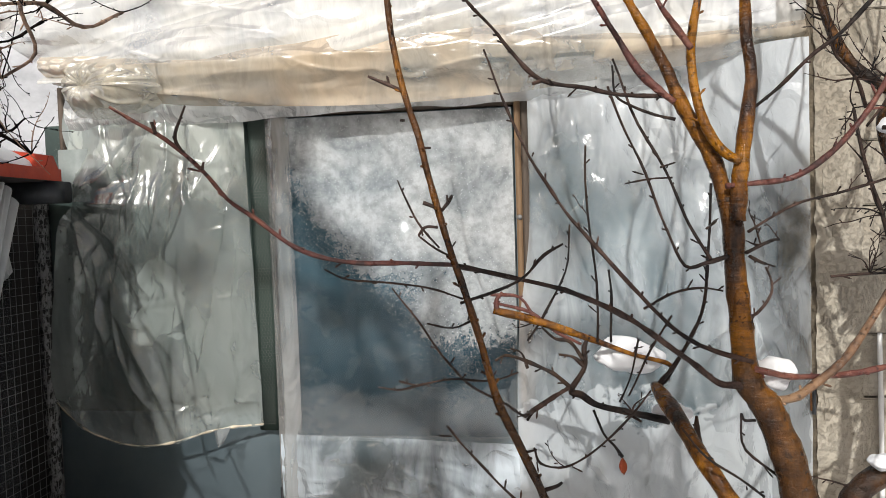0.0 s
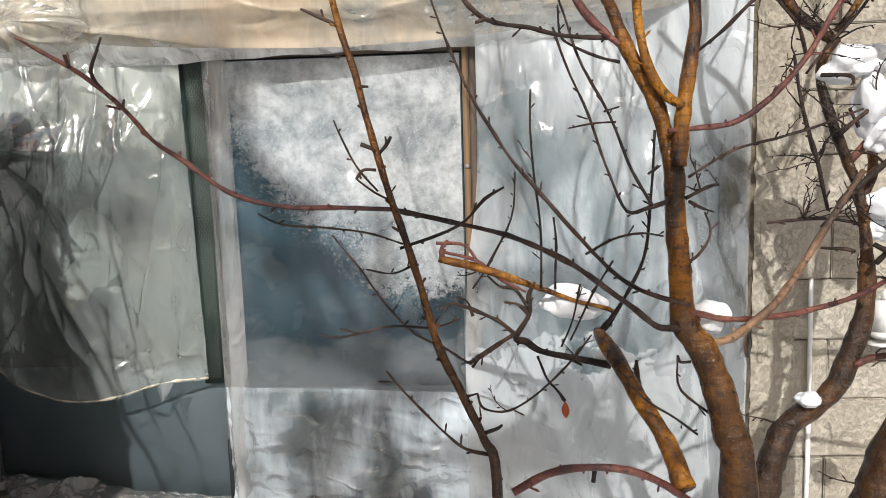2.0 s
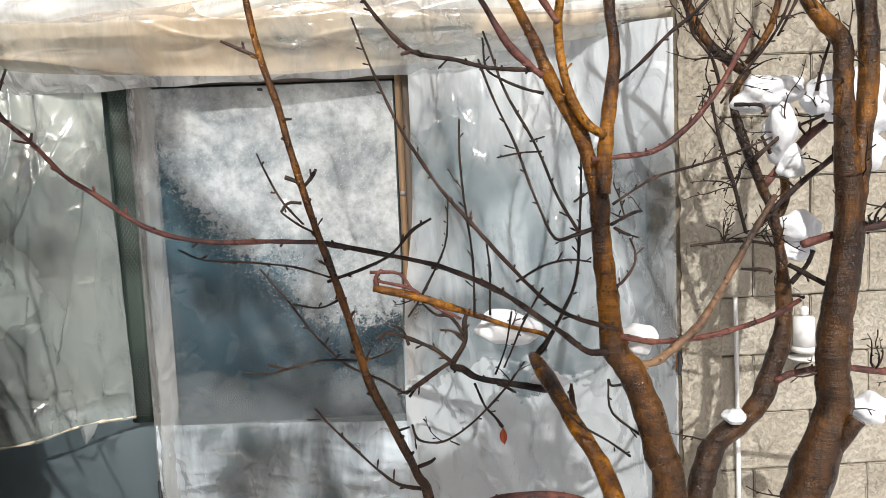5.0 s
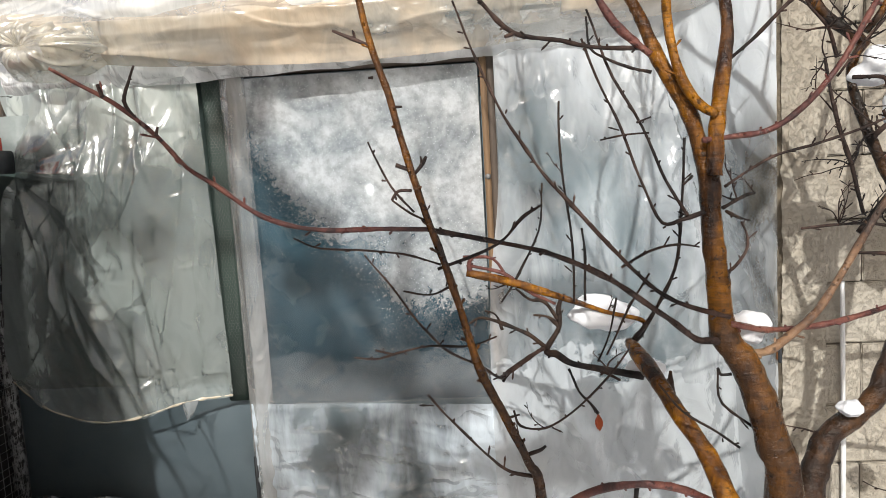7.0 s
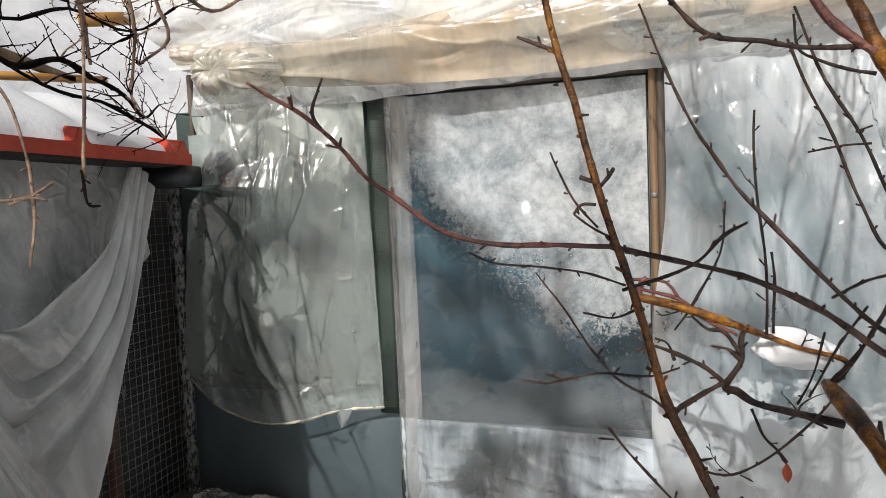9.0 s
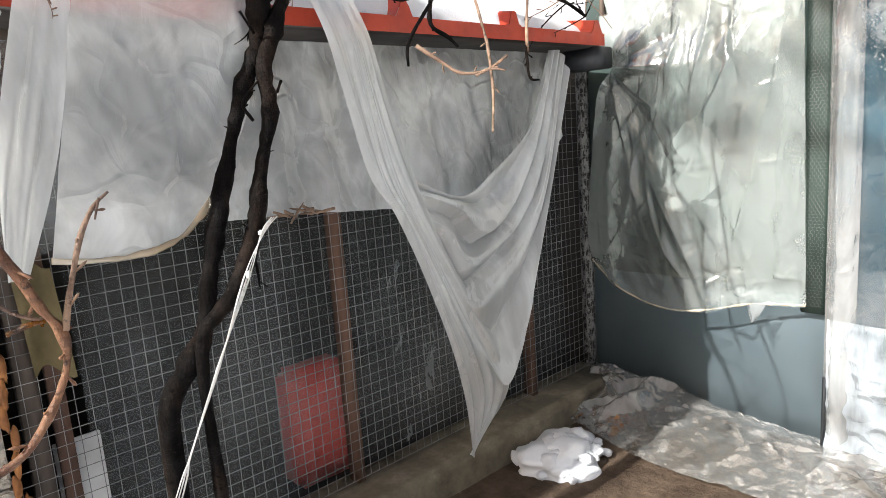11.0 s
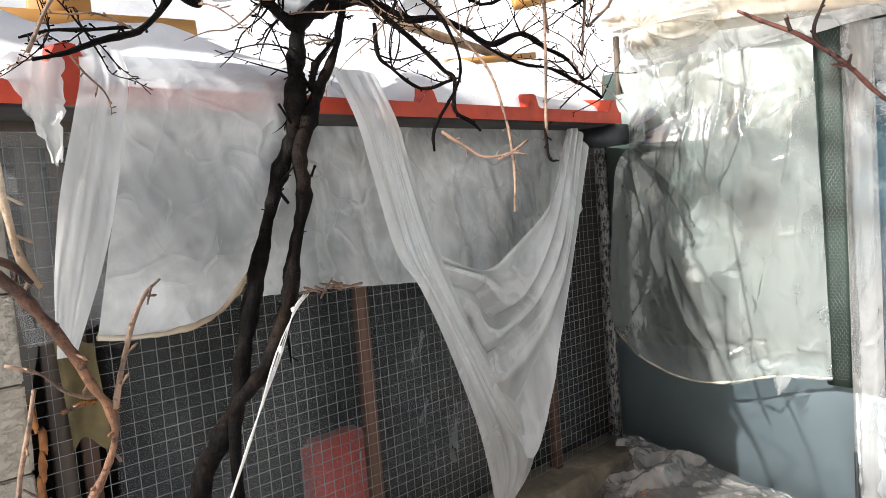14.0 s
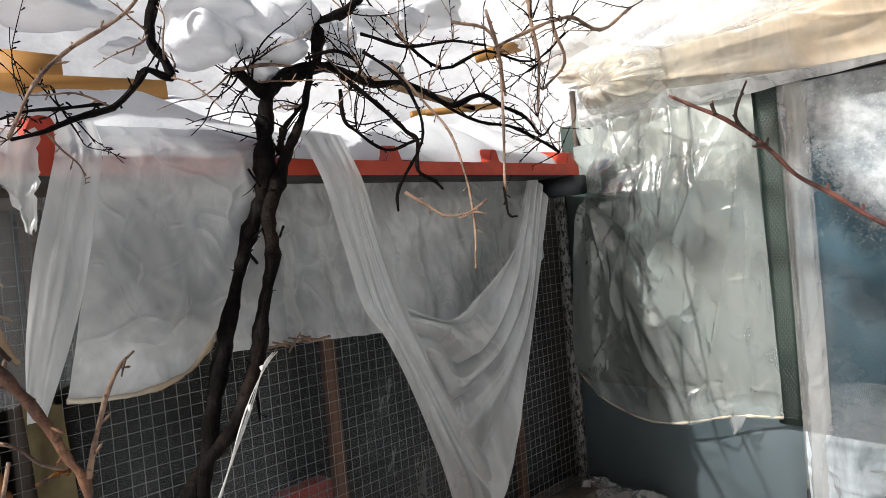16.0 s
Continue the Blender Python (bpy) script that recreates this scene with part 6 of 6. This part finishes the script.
trees = [o for o in scene.objects if o.name.startswith("fruit_tree") and o.parent is None]
spray(trees[0], TREE_A, 16, 5, "twig", 0.14)
spray(trees[1], TREE_B, 70, 6, "twig", 0.28)
spray(trees[1], TREE_B, 40, 16, "twig_dark", 0.2)
vine = next(o for o in scene.objects if o.name.startswith("grape_vine") and o.parent is None)
upper = [(k, m_, p) for k, m_, p in VINE if min(q[2] for q in p) > 2.25 and k != "twig"]
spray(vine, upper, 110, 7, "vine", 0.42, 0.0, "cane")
spray(vine, upper, 50, 9, "vine_tan", 0.42, -0.2, "cane")
spray(vine, [v for v in VINE if v[0] == "trunk"], 22, 8, "vine", 0.06, 0.0)

# the last leaf on the fruit tree
bm = sheet(lambda u, v: (0.795 + (u - 0.5) * 0.03 * math.sin(math.pi * (v * 0.9 + 0.06)), 2.745 + 0.012 * math.sin(u * 4), 1.015 - v * 0.064), 5, 7)
tagged(part("last_leaf", bm, "leafred"), "withered orange-red leaf hanging from a twig", "leaf")

# snow caught in the branches
for n, (c, s) in enumerate((
    ((0.845, 2.86, 1.375), (0.12, 0.07, 0.065)), ((1.165, 2.26, 1.45), (0.055, 0.05, 0.055)),
    ((1.8, 2.66, 2.25), (0.085, 0.07, 0.06)), ((1.88, 2.66, 2.27), (0.06, 0.06, 0.05)), ((1.86, 2.66, 2.1), (0.055, 0.06, 0.1)), ((1.9, 2.66, 1.99), (0.04, 0.05, 0.06)),
    ((1.92, 2.64, 1.75), (0.075, 0.06, 0.06)), ((1.9, 2.66, 1.67), (0.05, 0.05, 0.05)), ((2.02, 2.64, 2.22), (0.07, 0.06, 0.08)), ((2.13, 2.6, 2.18), (0.09, 0.07, 0.12)), ((2.14, 2.6, 2.02), (0.06, 0.06, 0.07)),
    ((1.58, 2.45, 1.12), (0.035, 0.04, 0.025)), ((2.06, 2.45, 1.12), (0.055, 0.05, 0.05)), ((1.0, 2.86, 1.16), (0.07, 0.05, 0.04)),
)):
    tagged(part("snow_clump", snow_pile(c, [1.1 * k for k in s], n + 1), "snow"), "white snow clump caught on bare branches", "snow", group="snow on the trees")
for n, (c, s) in enumerate((
    ((-2.1, 1.23, 2.72), (0.11, 0.13, 0.09)), ((-2.12, 1.3, 2.84), (0.12, 0.15, 0.11)), ((-2.1, 1.48, 2.77), (0.12, 0.14, 0.11)), ((-2.12, 1.55, 2.88), (0.12, 0.15, 0.1)), ((-2.08, 1.44, 2.62), (0.05, 0.06, 0.05)),
    ((-2.1, 1.81, 2.84), (0.08, 0.1, 0.05)), ((-2.1, 1.87, 2.76), (0.07, 0.08, 0.045)), ((-2.1, 0.74, 2.76), (0.1, 0.13, 0.06)), ((-2.15, 2.2, 2.95), (0.1, 0.12, 0.06)), ((-2.15, 2.47, 3.05), (0.1, 0.14, 0.06)),
    ((-2.15, 1.05, 2.95), (0.1, 0.1, 0.07)), ((-2.12, 2.0, 2.93), (0.09, 0.1, 0.05)), ((-2.1, 2.08, 2.72), (0.06, 0.09, 0.035)), ((-2.1, 0.95, 2.66), (0.05, 0.07, 0.035)),
)):
    tagged(part("snow_clump", snow_pile(c, [1.15 * k for k in s], n + 40), "snow"), "soft snow heaped on the grapevine canes", "snow", group="snow on the vine")
# a ragged tongue of film and snow at the end of the eave
bm = sheet(lambda u, v: (-2.02 + 0.02 * math.sin(u * 5 + v * 3), 0.55 + (u - 0.4) * 0.16 * (1.1 - v) + 0.05 * v + 0.02 * noise.noise(Vector((v * 9, u * 3, 0))), 2.36 - v * 0.3 - 0.04 * noise.noise(Vector((u * 5, v * 4, 3)))), 12, 18)
tagged(part("film_tongue", bm, "film_sash"), "ragged scrap of white film hanging from the eave", "plastic sheet")

# twine tied to the vine
twine = thing("twine", "white twine knotted round the vine and pulled tight", "twine")
for d in (0.0, 0.011, -0.009):
    part("strand", tube([(-1.865, 1.27 + d, 1.59, 0.0026), (-1.86, 1.22 + d * 0.5, 1.545, 0.0026), (-1.865, 1.15 - d, 1.41, 0.0026), (-1.865, 1.02 + d * 0.3, 1.15, 0.0026), (-1.865, 0.9, 0.91, 0.0026), (-1.865, 0.85 + d, 0.8, 0.0026), (-1.865, 0.66 + d, 0.38, 0.0026), (-1.92, 0.5 + d, 0.02, 0.0026)], 4, 5, 0.2), "twine", twine)
part("knot", blob((-1.86, 1.155, 1.42), (0.008, 0.008, 0.014), 3.0, 2, 0.6), "twine", twine)
part("knot", blob((-1.86, 1.215, 1.545), (0.008, 0.009, 0.009), 7.0, 2, 0.6), "twine", twine)

# pole and feeder on the block wall
tagged(part("white_pole", tube([(2.065, 3.42, 1.37, 0.011), (2.07, 3.42, 1.0, 0.011), (2.075, 3.42, 0.44, 0.011), (2.075, 3.42, 0.0, 0.011)], 6, 8, 0.05), "white"), "thin white painted pole leaning on the block wall", "pole")
feeder = thing("bird_feeder", "white plastic bottle feeder hung on the block wall", "feeder")
for name, r, z0, z1 in (("bottle", 0.05, 1.12, 1.27), ("collar", 0.056, 1.09, 1.12), ("neck", 0.02, 1.27, 1.32), ("tray", 0.075, 1.055, 1.065)):
    bm = bmesh.new()
    bmesh.ops.create_cone(bm, cap_ends=True, segments=20, radius1=r, radius2=r * 0.96, depth=z1 - z0, matrix=Matrix.Translation((2.38, 3.36, (z0 + z1) / 2)))
    bmesh.ops.bevel(bm, geom=[e for e in bm.edges if len(e.link_faces) == 2 and e.calc_face_angle(0) > 1], offset=0.006, segments=2, affect="EDGES")
    part(name, bm, "white", feeder)
part("hanger", tube([(2.38, 3.36, 1.32, 0.002), (2.38, 3.39, 1.38, 0.002), (2.38, 3.45, 1.4, 0.002)], 3, 5), "wire", feeder)

# boards lying on the snow behind the coop
for n, (x, y0, y1, z0, z1, tilt) in enumerate(((-3.2, 0.2, 1.52, 2.7, 2.83, 3), (-3.5, 0.85, 1.12, 2.8, 3.02, 0), (-3.5, 3.0, 4.2, 3.02, 3.07, -8), (-3.6, 4.4, 5.1, 3.5, 3.6, 16), (-3.5, 3.5, 4.5, 2.92, 2.97, 8))):
    ob = tagged(part("plank", box(-0.03, 0.03, -(y1 - y0) / 2, (y1 - y0) / 2, -(z1 - z0) / 2, (z1 - z0) / 2, 0.004), "board" if n != 2 else "wood"), "orange-brown plank lying on the snowy roof", "plank", group="planks behind the coop")
    ob.matrix_world = pose(x, (y0 + y1) / 2, (z0 + z1) / 2, tilt, 0, 0)

# added snowy slope that stands in for the white sky, and thicket behind the yard
def slope(u, v):
    a = lerp(radians(60), radians(215), u)
    d = lerp(10, 50, v ** 1.4)
    x, y = d * math.cos(a), 2 + d * math.sin(a)
    return (x, y, -0.3 + 20 * v ** 0.55 + 0.5 * noise.noise(Vector((x * 0.3, y * 0.3, 0))))


tagged(part("backdrop", sheet(slope, 60, 30), "pale_backdrop"), "pale snowy slope added behind the yard in place of the blown-out sky", "slope", kind="structure")
pick = random.Random(21)
rows = []
for k in range(120):
    x, y = pick.uniform(-9.5, -5.2), pick.uniform(-0.5, 9.5)
    at, way = Vector((x, y, 0.0)), Vector((pick.uniform(-0.15, 0.15), pick.uniform(-0.15, 0.15), 1))
    todo = [(at, way, pick.uniform(1.2, 2.0), pick.uniform(0.012, 0.025), 0)]
    while todo:
        at, way, length, r, level = todo.pop()
        for s in range(3):
            way = (way + Vector((pick.uniform(-0.35, 0.35), pick.uniform(-0.35, 0.35), pick.uniform(-0.1, 0.2)))).normalized()
            end = at + way * length / 3
            rows.append((at, end, r))
            at, r = end, r * 0.85
            if level < 3:
                todo.append((at, (way + Vector((pick.uniform(-0.9, 0.9), pick.uniform(-0.9, 0.9), pick.uniform(-0.2, 0.6)))).normalized(), length * 0.6, r * 0.6, level + 1))
tagged(part("thicket", bars(rows), "twig"), "bare winter thicket of thin branches behind the coop", "bushes", kind="stuff")

# foam squeezed along the edge of the block wall, a rag, and litter on the film
foam = thing("foam_bead", "orange sealing foam squeezed along the block wall edge", "foam")
for k in range(9):
    z = 0.62 + 0.08 * k
    part("bead", blob((-2.375, 0.525 + 0.012 * math.sin(k * 2.1), z), (0.014, 0.013, 0.05), k * 1.3, 2, 0.6), "foam", foam)
bm = sheet(lambda u, v: (-2.39 + 0.02 * math.sin(u * 6 + v * 2), lerp(0.6, 0.72, u) + 0.02 * v, lerp(1.5, 1.12, v) + 0.03 * math.sin(u * 5)), 12, 20)
tagged(part("rag", bm, "rag"), "ochre rag caught in the coop mesh", "rag")
litter = random.Random(12)
for k in range(12):
    c = (-2.26 + litter.uniform(-0.02, 0.02), litter.uniform(1.46, 1.72), 1.545 + litter.uniform(-0.01, 0.015))
    d = Vector((litter.uniform(-0.2, 0.2), litter.uniform(-1, 1), litter.uniform(-0.3, 0.4))).normalized() * litter.uniform(0.02, 0.06)
    tagged(part("bark_chip", tube([(c[0] - d.x, c[1] - d.y, c[2] - d.z, 0.005), (*c, 0.006), (c[0] + d.x, c[1] + d.y, c[2] + d.z, 0.003)], 3, 5, 0.3), "vine_tan"), "small chip of bark lying on the film edge", "bark chip", group="litter on the film")
# rusty hinge on the corner of the block wall
hinge = thing("rusty_hinge", "small rusty hinge on the block wall corner", "hinge")
part("plate", box(1.765, 1.785, 3.42, 3.44, 1.0, 1.1, 0.003), "foam", hinge)
part("pin", tube([(1.775, 3.415, 0.99, 0.008), (1.775, 3.415, 1.05, 0.009), (1.775, 3.415, 1.11, 0.008)], 3, 8), "dark", hinge)
